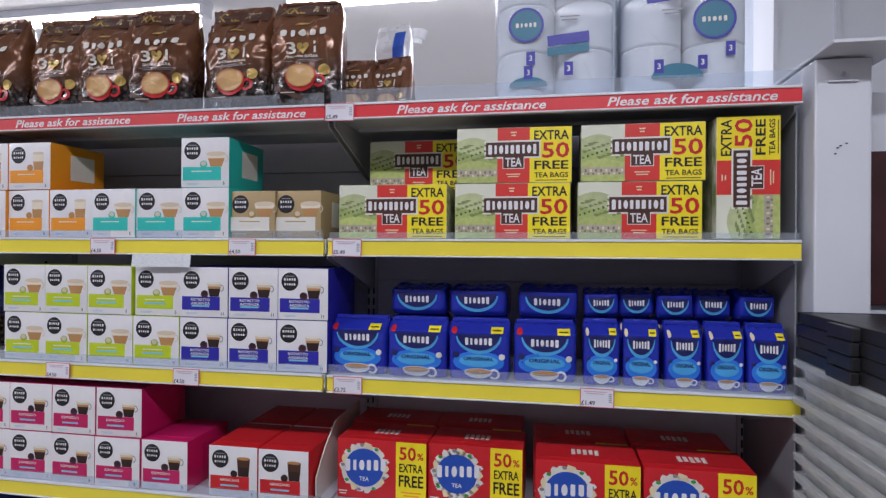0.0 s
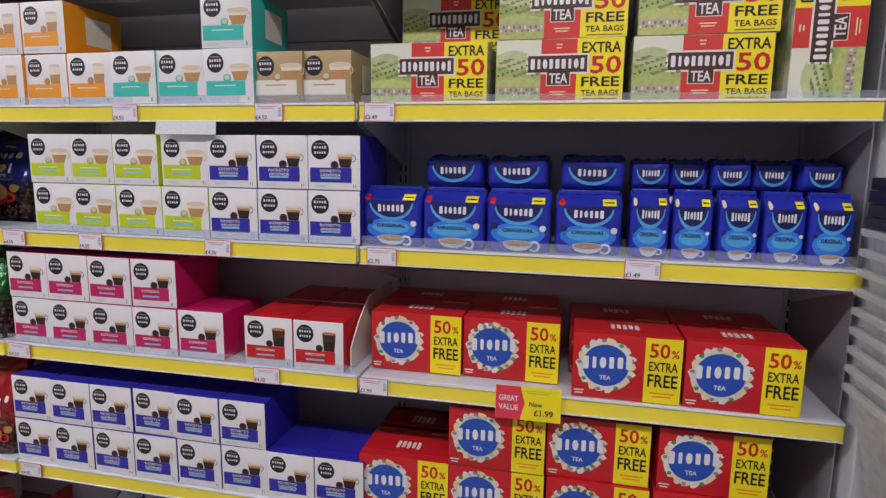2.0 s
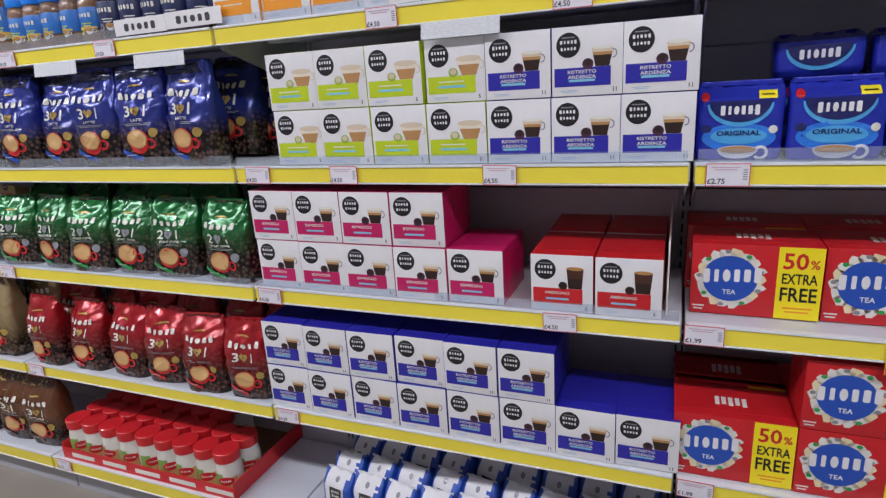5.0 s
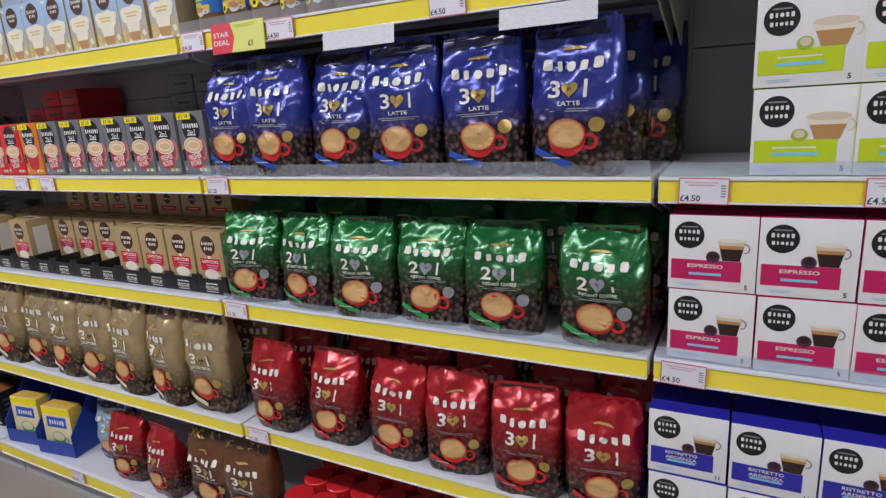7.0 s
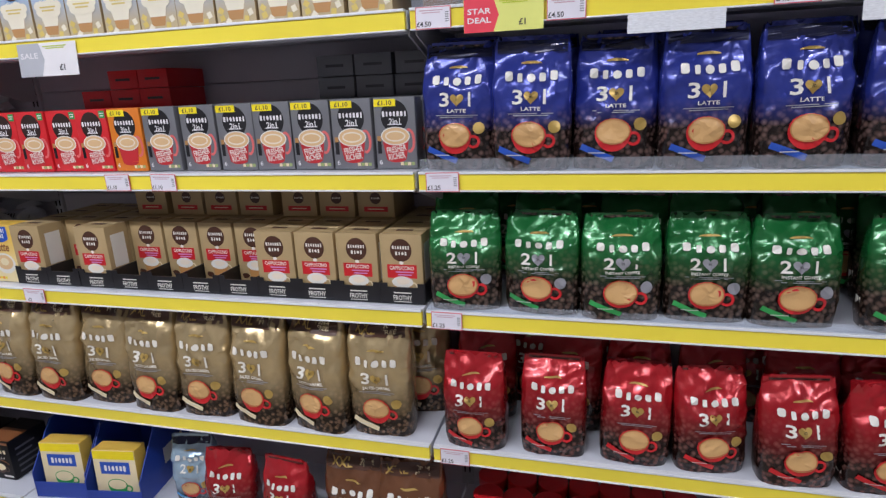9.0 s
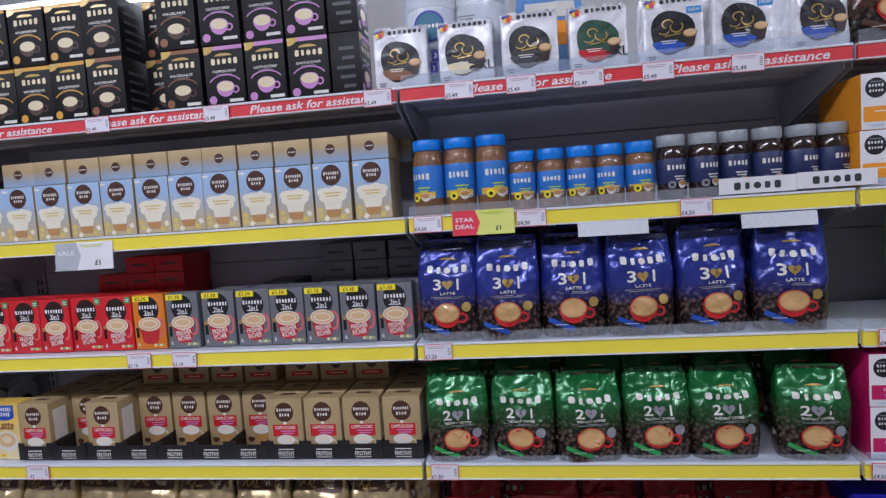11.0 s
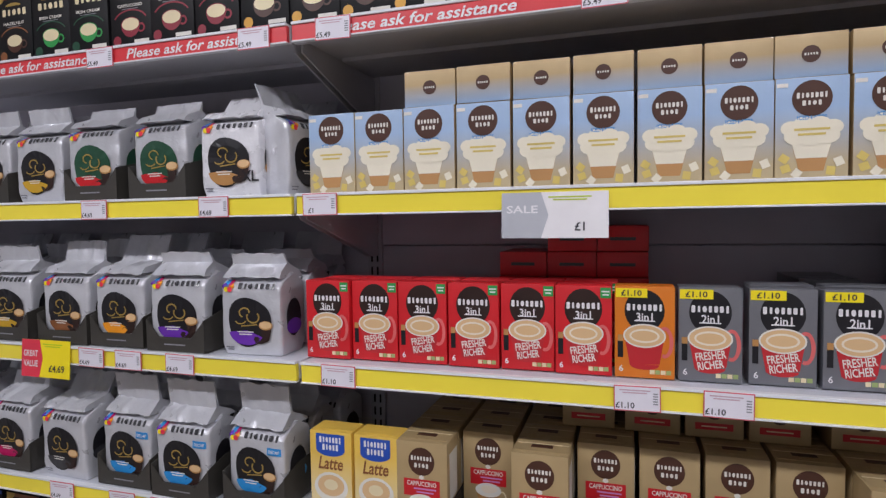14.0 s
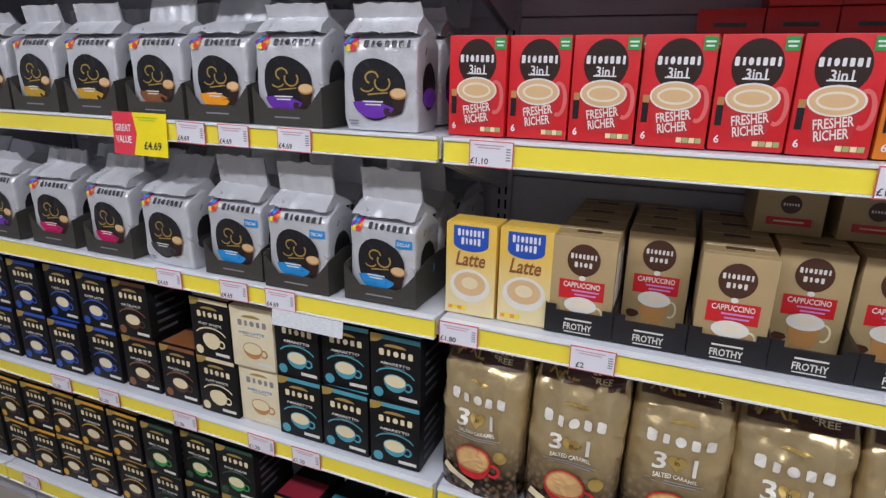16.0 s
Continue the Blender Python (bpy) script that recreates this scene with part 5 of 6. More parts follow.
def froth_box():
    w, h, d = 0.093, 0.15, 0.072
    t = Thing("sachet_carton", "gold cappuccino carton with brown roundel and red band", "carton", "gold cappuccino cartons")
    t.body("box", carton(w, h, d, KRAFT, KRAFT), [KRAFT, KRAFT])
    t.disc("logo", 0, h * 0.77, 0.024, 0.025, BROWN, 0.5, n=24)
    t.brand("logo", 0, h * 0.81, 0.04, 0.009, OFFWHITE, 7, 0.9)
    t.brand("logo", 0, h * 0.725, 0.028, 0.009, OFFWHITE, 4, 0.9)
    t.rect("band", -0.033, h * 0.36, 0.033, h * 0.56, REDINK, 0.5)
    t.word("band", "CAPPUCCINO", 0, h * 0.51, 0.0085, OFFWHITE, w=0.054, lift=0.8)
    t.fine("band", 0.006, h * 0.43, 0.04, 0.012, 2, PINK, 0.8)
    t.disc("logo", 0, h * 0.585, 0.005, 0.004, OFFWHITE, 0.8, n=8)
    t.add("cup_print", [(-0.014, h * 0.04), (0.014, h * 0.04), (0.023, h * 0.3), (-0.023, h * 0.3)], [(0, 1, 2, 3)], COFFEE, 0.6)
    t.disc("cup_print", 0, h * 0.3, 0.024, 0.013, OFFWHITE, 0.9, n=20)
    t.disc("cup_print", 0.001, h * 0.31, 0.015, 0.007, FOAM, 1.2, n=16, wob=0.08)
    t.ring("cup_handle_print", 0.025, h * 0.21, 0.009, 0.014, 0.003, CREAM, 0.6, n=12, a0=-110, a1=110)
    t.disc("beans_print", -0.03, h * 0.12, 0.01, 0.007, BROWN, 0.6, n=9, wob=0.1)
    t.finish()
    part("top_print", slab(-0.018, d * 0.4, h + 0.0008, 0.018, d * 0.58, h + 0.0014), BROWN, t.root)
    part("top_seam", slab(-w / 2 + 0.003, d * 0.62, h + 0.0008, w / 2 - 0.003, d * 0.64, h + 0.0012), CREAM, t.root)
    part("side_print", slab(w / 2 + 0.0002, d * 0.2, h * 0.3, w / 2 + 0.0007, d * 0.8, h * 0.85), OFFWHITE, t.root)
    return t


def froth_tray():
    t = Thing("display_tray", "black card display tray with white lettering under gold cartons", "tray", "black display trays")
    w, d, h = 0.1, 0.295, 0.046
    bm = slab(-w / 2, -0.003, 0, w / 2, 0, h * 0.8)
    for s in (-1, 1):
        slab(s * w / 2 - 0.001, 0, 0, s * w / 2 + 0.001, d, h, bm=bm)
        slab(s * w / 2 * 0.84 - 0.008, -0.003, h * 0.8, s * w / 2 * 0.84 + 0.008, -0.001, h, bm=bm)
    slab(-w / 2, 0, 0, w / 2, d, 0.0015, bm=bm)
    t.body("tray", bm, BLACK, smooth=False)
    t.surf = lambda x, z: -0.003
    t.word("lettering", "FROTHY", 0, 0.014, 0.011, OFFWHITE, w=0.042)
    t.fine("lettering", 0, 0.025, 0.04, 0.006, 1, OFFWHITE)
    t.fine("lettering", 0, 0.005, 0.04, 0.004, 1, OFFWHITE)
    return t.finish()


FB, FT = froth_box(), froth_tray()
for i, x in enumerate([-3.462, -3.361, -3.258, -3.157, -3.056, -2.955, -2.854, -2.753, -2.654, -2.554, -2.453]):
    FT.put(x, 1.236, S3, 0)
    for j in range(4):
        if j == 0 and i in (1, 3, 4, 5, 6):
            continue
        FB.put(x, 1.2385 + 0.0732 * j, S3 + 0.0025, 0)
t = Thing("sachet_carton", "gold end of a cappuccino carton lying on the row", "carton", "gold cartons on top")
t.body("box", carton(0.092, 0.072, 0.15, KRAFT, KRAFT), [KRAFT, KRAFT])
t.disc("logo", 0, 0.046, 0.014, 0.014, BROWN, 0.6, n=16)
t.brand("logo", 0, 0.046, 0.022, 0.005, OFFWHITE, 6, 0.9)
t.rect("band", -0.03, 0.014, 0.03, 0.026, REDINK, 0.6)
t.fine("band", 0, 0.02, 0.04, 0.005, 1, CREAM)
t.finish()
for x in (-3.19, -3.08, -2.98, -2.88, -2.76, -2.66, -2.56):
    t.put(x, 1.385, S3 + 0.1545, jig(1.5))


def latte_carton():
    w, h, d = 0.084, 0.154, 0.055
    t = Thing("drink_carton", "yellow latte carton with blue shield and cup print", "carton", "yellow latte cartons")
    t.body("box", carton(w, h, d, LATTEFRONT, LATTEY), [LATTEFRONT, LATTEY])
    t.rect("logo", -0.029, h * 0.78, 0.029, h * 0.97, BLUEINK, 0.6)
    t.disc("logo", 0, h * 0.78, 0.029, 0.012, BLUEINK, 0.6, 180, 360, n=12)
    t.brand("logo", 0, h * 0.9, 0.046, 0.013, WHITE, 7, 0.9)
    t.brand("logo", 0, h * 0.81, 0.034, 0.013, WHITE, 5, 0.9)
    t.word("lettering", "Latte", 0, h * 0.62, 0.024, BROWNY, w=0.05)
    t.disc("cup_print", 0, h * 0.33, 0.034, 0.028, OFFWHITE, 0.6)
    t.disc("cup_print", 0, h * 0.35, 0.027, 0.02, CREAMCOFFEE, 0.8)
    t.disc("cup_print", 0, h * 0.36, 0.014, 0.01, CREAM, 1.0)
    for i in range(4):
        t.rect("traffic_lights", -0.036 + 0.008 * i, 0.008, -0.029 + 0.008 * i, 0.014, YELINK if i % 2 else ORANGE, 0.7)
    return t.finish()


LATTEY = card("print_honey", "e3bc52")
LATTEFRONT = card("print_honey_fading", "e3bc52")
fade(LATTEFRONT, "ead9a6", 0.15, 0.75)
LC = latte_carton()
row(LC, [-3.638, -3.549], 1.237, S3, 1)


# ---- jars ----
def lathe(profile, seg=28, bm=None):
    bm = bm or bmesh.new()
    rings = [[bm.verts.new((r * math.cos(math.tau * i / seg), r * math.sin(math.tau * i / seg), z)) for i in range(seg)] for r, z in profile]
    for a, b in zip(rings, rings[1:]):
        for i in range(seg):
            bm.faces.new((a[i], a[(i + 1) % seg], b[(i + 1) % seg], b[i]))
    bm.faces.new(rings[0][::-1])
    bm.faces.new(rings[-1])
    return bm


GRANULE = mat("coffee_granules", srgb("7a5330"), rough=0.35, var=0.35, scale=220, bump=0.5, bscale=320, coat=0.8)
DARKJAR = mat("dark_glass_jar", srgb("2a1a14"), rough=0.15, var=0.3, scale=160, coat=1.0)
LIDBLUE = mat("lid_blue", srgb("1d7fe0"), rough=0.35)
LIDGREY = mat("lid_grey", srgb("9da3a8"), rough=0.4)
JARLABEL = card("label_blue", "2f74c4")
YELLOWFIELD = card("print_field_yellow", "d8b23a", var=0.25, scale=120)
JARNAVY = card("label_navy", "26305c")


def jar(look_name, h, r, lid, content, label_mat, light):
    t = Thing("coffee_jar", "glass jar of instant coffee with %s lid and blue label" % look_name, "jar", look_name + " lidded jars")
    hb = h - 0.026
    t.body("glass", lathe([(r * 0.9, 0), (r, 0.006), (r, hb * 0.82), (r * 0.96, hb * 0.9), (r * 0.84, hb), (r * 0.8, hb + 0.002)]), content, "brown coffee seen through glass")
    bm = lathe([(r * 0.9, hb + 0.001), (r * 0.95, hb + 0.004), (r * 0.95, h - 0.003), (r * 0.9, h)], 28)
    t.body("lid", bm, lid, look_name + " screw lid")
    t.body("label", lathe([(r + 0.0004, hb * 0.12 + 0.02), (r + 0.0008, hb * 0.12 + 0.021), (r + 0.0008, hb * 0.76), (r + 0.0004, hb * 0.77)]), label_mat, "printed paper label")
    t.surf = lambda x, z: -math.sqrt(max(1e-6, (r + 0.0012) ** 2 - min(x * x, r * r)))
    t.curved = True
    t.brand("logo", 0, hb * 0.6, r * 1.3, hb * 0.11, OFFWHITE, 5, 0.4)
    t.disc("emblem", -r * 0.35, hb * 0.27, r * 0.26, r * 0.26, YELINK if light else MIDGREY, 0.4, n=14)
    t.disc("emblem", -r * 0.35, hb * 0.27, r * 0.12, r * 0.12, BLACK, 0.8, n=10)
    t.fine("lettering", r * 0.2, hb * 0.4, r * 0.8, hb * 0.1, 2, LIME if light else OFFWHITE, 0.4)
    if light:
        t.rect("field_print", -r * 0.85, hb * 0.12 + 0.021, r * 0.85, hb * 0.36, YELLOWFIELD, 0.2)
    t.cup("cup_print", r * 0.35, hb * 0.3, r * 0.6, OFFWHITE, COFFEE, 0.5)
    return t.finish()


J_TALL = jar("blue", 0.176, 0.037, LIDBLUE, GRANULE, JARLABEL, True)
J_MID = jar("bright blue", 0.134, 0.032, LIDBLUE, GRANULE, JARLABEL, True)
J_DARK = jar("grey", 0.142, 0.032, LIDGREY, DARKJAR, JARNAVY, False)
for k, xs, y in ((J_TALL, [-2.352, -2.277, -2.2], 1.28), (J_MID, [-2.13, -2.063, -1.997, -1.931, -1.864], 1.278), (J_DARK, [-1.795, -1.727, -1.66, -1.592, -1.522, -1.478 + 0.02], 1.278)):
    for x in xs:
        k.put(x, y + jig(0.004), S1, jig(28))


def header_card():
    t = Thing("shelf_card", "white plastic shelf card with a dark trade mark", "sign", "shelf cards")
    t.body("card", slab(-0.077, 0, 0, 0.077, 0.0015, 0.034), WHITE, smooth=False)
    t.brand("logo", 0, 0.016, 0.1, 0.018, DKGREY, 5, 0.5)
    return t.finish()


HC = header_card()
HC.put(-1.64, FRONT - 0.003, S1 + 0.002, 0)
HC.put(-1.485, FRONT - 0.003, S1 + 0.004, 0)


# ---- sugar, creamer, boxes on the base shelves ----
def sugar_bag(seed):
    w, h, d = 0.089, 0.142, 0.07
    sh = pouch_shape(w, h, d, seed, top=0.88, wrinkle=0.003, pinch=0.97, square=7)
    t = Thing("sugar_bag", "white and blue paper sugar bag with folded top", "sugar bag", "paper sugar bags", sh[2], True)
    b = pouch_mesh(w, h, d, sh, 12, 14)
    for f in b.faces:
        f.material_index = 1 if abs(f.calc_center_median().x) > w * 0.41 else 0
    t.body("bag", b, [PAPER, BLUEINK])
    t.rect("logo", -0.018, 0.072, 0.018, 0.108, DKGREY, 1.6)
    t.brand("logo", 0, 0.096, 0.026, 0.009, OFFWHITE, 4, 2.2)
    t.brand("logo", 0, 0.083, 0.026, 0.009, OFFWHITE, 4, 2.2)
    t.fine("lettering", 0, 0.045, 0.042, 0.024, 4, SKY, 1.6)
    t.rect("blue_print", w * 0.27, 0.004, w * 0.44, h * 0.9, BLUEINK, 1.4)
    t.disc("badge", 0, 0.125, 0.006, 0.006, MIDGREY, 1.6, n=8)
    return t.finish()


PAPER = card("paper_white", "e9e7ea", rough=0.6, coat=0.0, bump=0.3, bscale=50)
SB = [sugar_bag(101), sugar_bag(102)]
for j in range(4):
    for i in range(9):
        if j == 3 and i < 3:
            continue
        SB[(i + j) % 2].put(-1.31 + 0.094 * i + jig(0.004), 1.228 + 0.078 * j + jig(0.004), S5, -10 + jig(8), jig(2), jig(2))



SAGEGREEN = card("print_leaf_green", "7fa04a")


def creamer():
    t = Thing("creamer_tub", "white creamer tub with red lid and green label", "tub", "creamer tubs")
    r, h = 0.0378, 0.13
    t.body("tub", lathe([(r * 0.92, 0), (r, 0.01), (r, h * 0.5), (r * 0.9, h * 0.7), (r * 0.95, h * 0.78)]), OFFWHITE)
    t.body("lid", lathe([(r * 0.97, h * 0.76), (r, h * 0.79), (r, h * 0.985), (r * 0.94, h)]), REDBOX, "red screw lid")
    t.surf = lambda x, z: -math.sqrt(max(1e-6, (r + 0.001) ** 2 - min(x * x, r * r)))
    t.curved = True
    t.rect("label", -r * 0.85, h * 0.08, -r * 0.1, h * 0.52, SAGEGREEN, 0.3)
    t.rect("photo_print", -r * 0.1, h * 0.08, r * 0.85, h * 0.42, MILKY, 0.3)
    t.disc("logo", 0.004, h * 0.34, r * 0.6, h * 0.11, REDINK, 0.6)
    t.brand("logo", 0.004, h * 0.34, r * 0.8, h * 0.05, OFFWHITE, 6, 1.0)
    return t.finish()


CT = creamer()
for i in range(9):
    for j in range(4):
        if j > 1 and i > 6:
            continue
        CT.put(-2.3 + 0.077 * i + jig(0.002), 1.262 + 0.077 * j, S5 + 0.003, 20 + jig(25))
rt = tagged(new("display_tray"), "red printed cardboard tray of creamer tubs", "tray")
bm = slab(-2.345, 1.214, 0, -1.635, 1.217, 0.04)
slab(-2.345, 1.217, 0, -2.342, 1.545, 0.055, bm=bm)
slab(-1.638, 1.217, 0, -1.635, 1.545, 0.055, bm=bm)
part("tray_floor", slab(-2.342, 1.2175, 0, -1.6385, 1.545, 0.002), card("board_brown", "7a5c42", rough=0.8, coat=0.0), rt, "bare brown board inside")
part("tray", bm, REDBOX, rt)
bm = bmesh.new()
for i in range(5):
    slab(-2.3 + 0.14 * i, 1.2128, 0.012, -2.2 + 0.14 * i, 1.2139, 0.026, bm=bm)
part("lettering", bm, OFFWHITE, rt)
rt.matrix_basis = pose(0, 0, S5)


def open_case():
    t = Thing("shelf_case", "blue open-fronted card shelf case with yellow sachet packs", "case", "blue shelf cases")
    w, h, d = 0.17, 0.2, 0.26
    bm = slab(-w / 2, 0, 0, w / 2, 0.003, 0.05)
    for s in (-1, 1):
        a = [bm.verts.new((s * w / 2, y, z)) for y, z in ((0, 0), (d, 0), (d, h), (0.1, h), (0, 0.08))]
        b = [bm.verts.new((s * (w / 2 - 0.003), v.co.y, v.co.z)) for v in a]
        bm.faces.new(a)
        bm.faces.new(b[::-1])
        for i in range(5):
            bm.faces.new((a[i], b[i], b[(i + 1) % 5], a[(i + 1) % 5]))
    slab(-w / 2, d - 0.003, 0, w / 2, d, h, bm=bm)
    t.body("case", bm, NAVYBOX, smooth=False)
    part("case_label", slab(w / 2 + 0.0005, 0.12, 0.06, w / 2 + 0.0012, 0.22, 0.11), OFFWHITE, t.root)
    return t.finish()


OC = open_case()


def sachet_pack():
    t = Thing("drink_pack", "yellow and blue drink pack in a card case", "pack", "yellow drink packs")
    w, h, d = 0.13, 0.165, 0.05
    t.body("box", carton(w, h, d, CREAM, LATTEY), [CREAM, LATTEY])
    t.rect("cap_print", -w * 0.49, h * 0.83, w * 0.49, h * 0.99, YELINK, 0.5)
    t.rect("logo", -0.045, h * 0.55, 0.045, h * 0.78, BLUEINK, 0.6)
    t.brand("logo", 0, h * 0.66, 0.07, 0.02, WHITE, 6, 0.9)
    t.cup("cup_print", 0, h * 0.35, 0.06, GREEN, CREAM, 0.6)
    return t.finish()


SP = sachet_pack()
for x in (-3.87 + 0.32, -3.36):
    OC.put(x, 1.235, S5, 8)
    SP.put(x, 1.25, S5 + 0.003, 8, -3)


# ---- toilet tissue on the top shelf ----
TISSUE = mat("tissue_white", (0.82, 0.82, 0.84), rough=0.85, var=0.04, scale=60, bump=0.3, bscale=240)


def tissue_pack(seed):
    t = Thing("tissue_pack", "film-wrapped pack of white toilet rolls with blue labels", "toilet rolls", "toilet roll packs")
    r, rh = 0.061, 0.1
    for j in range(3):
        for i in range(2):
            for k in range(2):
                bm = lathe([(0.02, 0), (r - 0.003, 0), (r, 0.004), (r, rh - 0.005), (r - 0.003, rh - 0.001), (0.02, rh - 0.001)], 26)
                bmesh.ops.translate(bm, verts=bm.verts, vec=((i - 0.5) * 0.124, 0.064 + k * 0.124, 0.002 + j * rh))
                t.body("roll", bm, TISSUE)
    t.body("film", slab(-0.1255, 0.0, 0, 0.1255, 0.252, 0.303, 0.012), FILM, "clear wrapping film")
    if seed:
        t.disc("roundel", 0.05, 0.145, 0.041, 0.041, TEALBLUE, 1.0, n=26)
        t.ring("roundel", 0.05, 0.145, 0.041, 0.041, 0.005, NAVY, 1.4, n=26)
        t.brand("roundel", 0.05, 0.145, 0.05, 0.012, OFFWHITE, 5, 1.4)
        t.tilted("label", -0.035, 0.2, 0.09, 0.026, 5, NAVY, 1.2)
        t.disc("arch_label", -0.02, 0.03, 0.05, 0.03, TEALBLUE, 1.0, 0, 180, n=18)
    else:
        t.disc("roundel", -0.06, 0.155, 0.037, 0.037, TEALBLUE, 1.0, n=26)
        t.ring("roundel", -0.06, 0.155, 0.037, 0.037, 0.005, NAVY, 1.4, n=26)
        t.brand("roundel", -0.06, 0.155, 0.046, 0.011, OFFWHITE, 5, 1.4)
        t.tilted("label", 0.027, 0.122, 0.085, 0.022, 5, NAVY, 1.2)
        t.tilted("lower_label", 0.027, 0.1, 0.085, 0.018, 5, TEALBLUE, 1.0)
        t.disc("arch_label", -0.055, 0.024, 0.04, 0.022, TEALBLUE, 1.0, 0, 180, n=18)
    for i, (x, z) in enumerate(((-0.055, 0.055), (0.028, 0.06), (-0.05 + 0.13 * seed, 0.085))):
        t.rect("count_tag#%d" % i, x - 0.009, z - 0.014, x + 0.009, z + 0.014, NAVY, 1.2)
        t.word("count_tag#%d" % i, "3", x, z, 0.012, WHITE, lift=1.7)
    t.fine("lettering", -0.03 if seed else 0.03, 0.165, 0.04, 0.014, 2, MIDGREY, 1.0)
    for i in range(14):
        x, z = rnd.uniform(-0.11, 0.09), rnd.uniform(0.03, 0.28)
        t.tilted("film_crease", x, z, rnd.uniform(0.02, 0.05), 0.0012, rnd.uniform(-70, 70), FILMLIGHT, 0.8, 1)
    return t.finish()


FILMLIGHT = clear("film_crease", gloss=0.6, rough=0.1)
TEALBLUE = card("print_petrol", "1e6f8c")
TP = [tissue_pack(0), tissue_pack(1)]
TP[0].put(0.008, 1.235, S0, 0)
TP[1].put(0.27, 1.235, S0, 0)
wipes = Thing("tissue_pack", "small blue and white soft pack of wipes lying behind pouches", "wipes")
sh = pouch_shape(0.1, 0.12, 0.05, 5, wrinkle=0.004)
wipes.surf, wipes.curved = sh[2], True
wipes.body("pack", pouch_mesh(0.1, 0.12, 0.05, sh, 12, 12), PEARL)
wipes.rect("print", 0.01, 0.02, 0.04, 0.1, BLUEINK, 1.6)
wipes.finish()
wipes.put(-0.4, 1.41, S0 + 0.128, -15)


TP[0].put(-2.27, 1.3, S0, 0, label="film-wrapped toilet roll pack standing behind the white coffee packs")
soft = Thing("tissue_pack", "blue and yellow soft pack behind the white coffee packs", "tissues")
sh = pouch_shape(0.17, 0.24, 0.09, 9, wrinkle=0.004)
soft.surf, soft.curved = sh[2], True
soft.body("pack", pouch_mesh(0.17, 0.24, 0.09, sh, 14, 14), card("soft_pack_blue", "6f9fd8", rough=0.3))
soft.rect("print", -0.06, 0.16, 0.06, 0.2, OFFWHITE, 1.6)
soft.rect("lower_print", -0.07, 0.09, 0.07, 0.15, ORANGE, 1.6)
soft.finish()
soft.put(-2.04, 1.34, S0, 4)


# ---- tickets and promotion cards ----
def ticket(price, w=0.066, h=0.038):
    t = Thing("price_ticket", "white paper price ticket with thin red border on the shelf edge", "price ticket", "price tickets")
    t.body("card", slab(-w / 2, 0, -h / 2, w / 2, 0.0012, h / 2), TICKETRED, smooth=False)
    t.rect("paper", -w / 2 + 0.0015, -h / 2 + 0.0015, w / 2 - 0.0015, h / 2 - 0.0015, TICKET, 0.3)
    t.word("lettering", price, -w * 0.26, -h * 0.27, h * 0.24, DKGREY, lift=0.6)
    t.fine("lettering", -w * 0.05, h * 0.28, w * 0.66, h * 0.2, 2, TICKETINK, 0.6)
    for i in range(5):
        t.rect("barcode", w * 0.34, -h * 0.2 + i * h * 0.1, w * 0.44, -h * 0.15 + i * h * 0.1, MIDGREY, 0.6)
    return t.finish()


TICKET = card("ticket_paper", "e4e1ea", rough=0.5)
TICKETRED = card("ticket_red", "cf5a68")
TICKETINK = card("ticket_pale_ink", "c7a3b0")
TY = FRONT - 0.0025
for price, level, xs in (
        ("£5.49", 0, [-0.452, -2.259, -2.121, -1.976, -1.831, -1.651, -3.154, -2.841, -2.446, -3.594, -3.75, -4.1]), ("£5.49", 1, [-0.433]), ("£2.75", 2, [-0.429]), ("£1.49", 2, [0.095]),
        ("£4.50", 1, [-1.036, -0.68, -2.35, -2.115, -1.764]), ("£4.50", 2, [-1.377, -1.155, -0.816]), ("£4.50", 3, [-1.394, -0.705]), ("£4.50", 4, [-1.394]),
        ("£1.99", 3, [-0.448]), ("£1.99", 4, [-0.446]), ("£1.25", 2, [-2.346]), ("£1.25", 3, [-2.35]), ("£1.25", 4, [-2.345]), ("£1.10", 2, [-3.6, -3.108, -2.985]),
        ("£1.80", 3, [-3.642]), ("£2", 3, [-3.432]), ("£4.69", 2, [-4.157, -4.062, -3.937]), ("£4.69", 3, [-4.254, -4.093, -3.987]),
        ("£1.20", 4, [-4.646, -4.487, -4.26, -4.059, -3.951]), ("£4.69", 1, [-3.847, -4.132]), ("£1", 1, [-3.627]), ("£1.20", 5, [-1.38, -2.34, -3.2, -2.9, -4.85])):
    kind = ticket(price)
    for x in xs:
        kind.put(x, TY, LEVEL[level] - 0.02, jig(0.5), 0, jig(1.2))


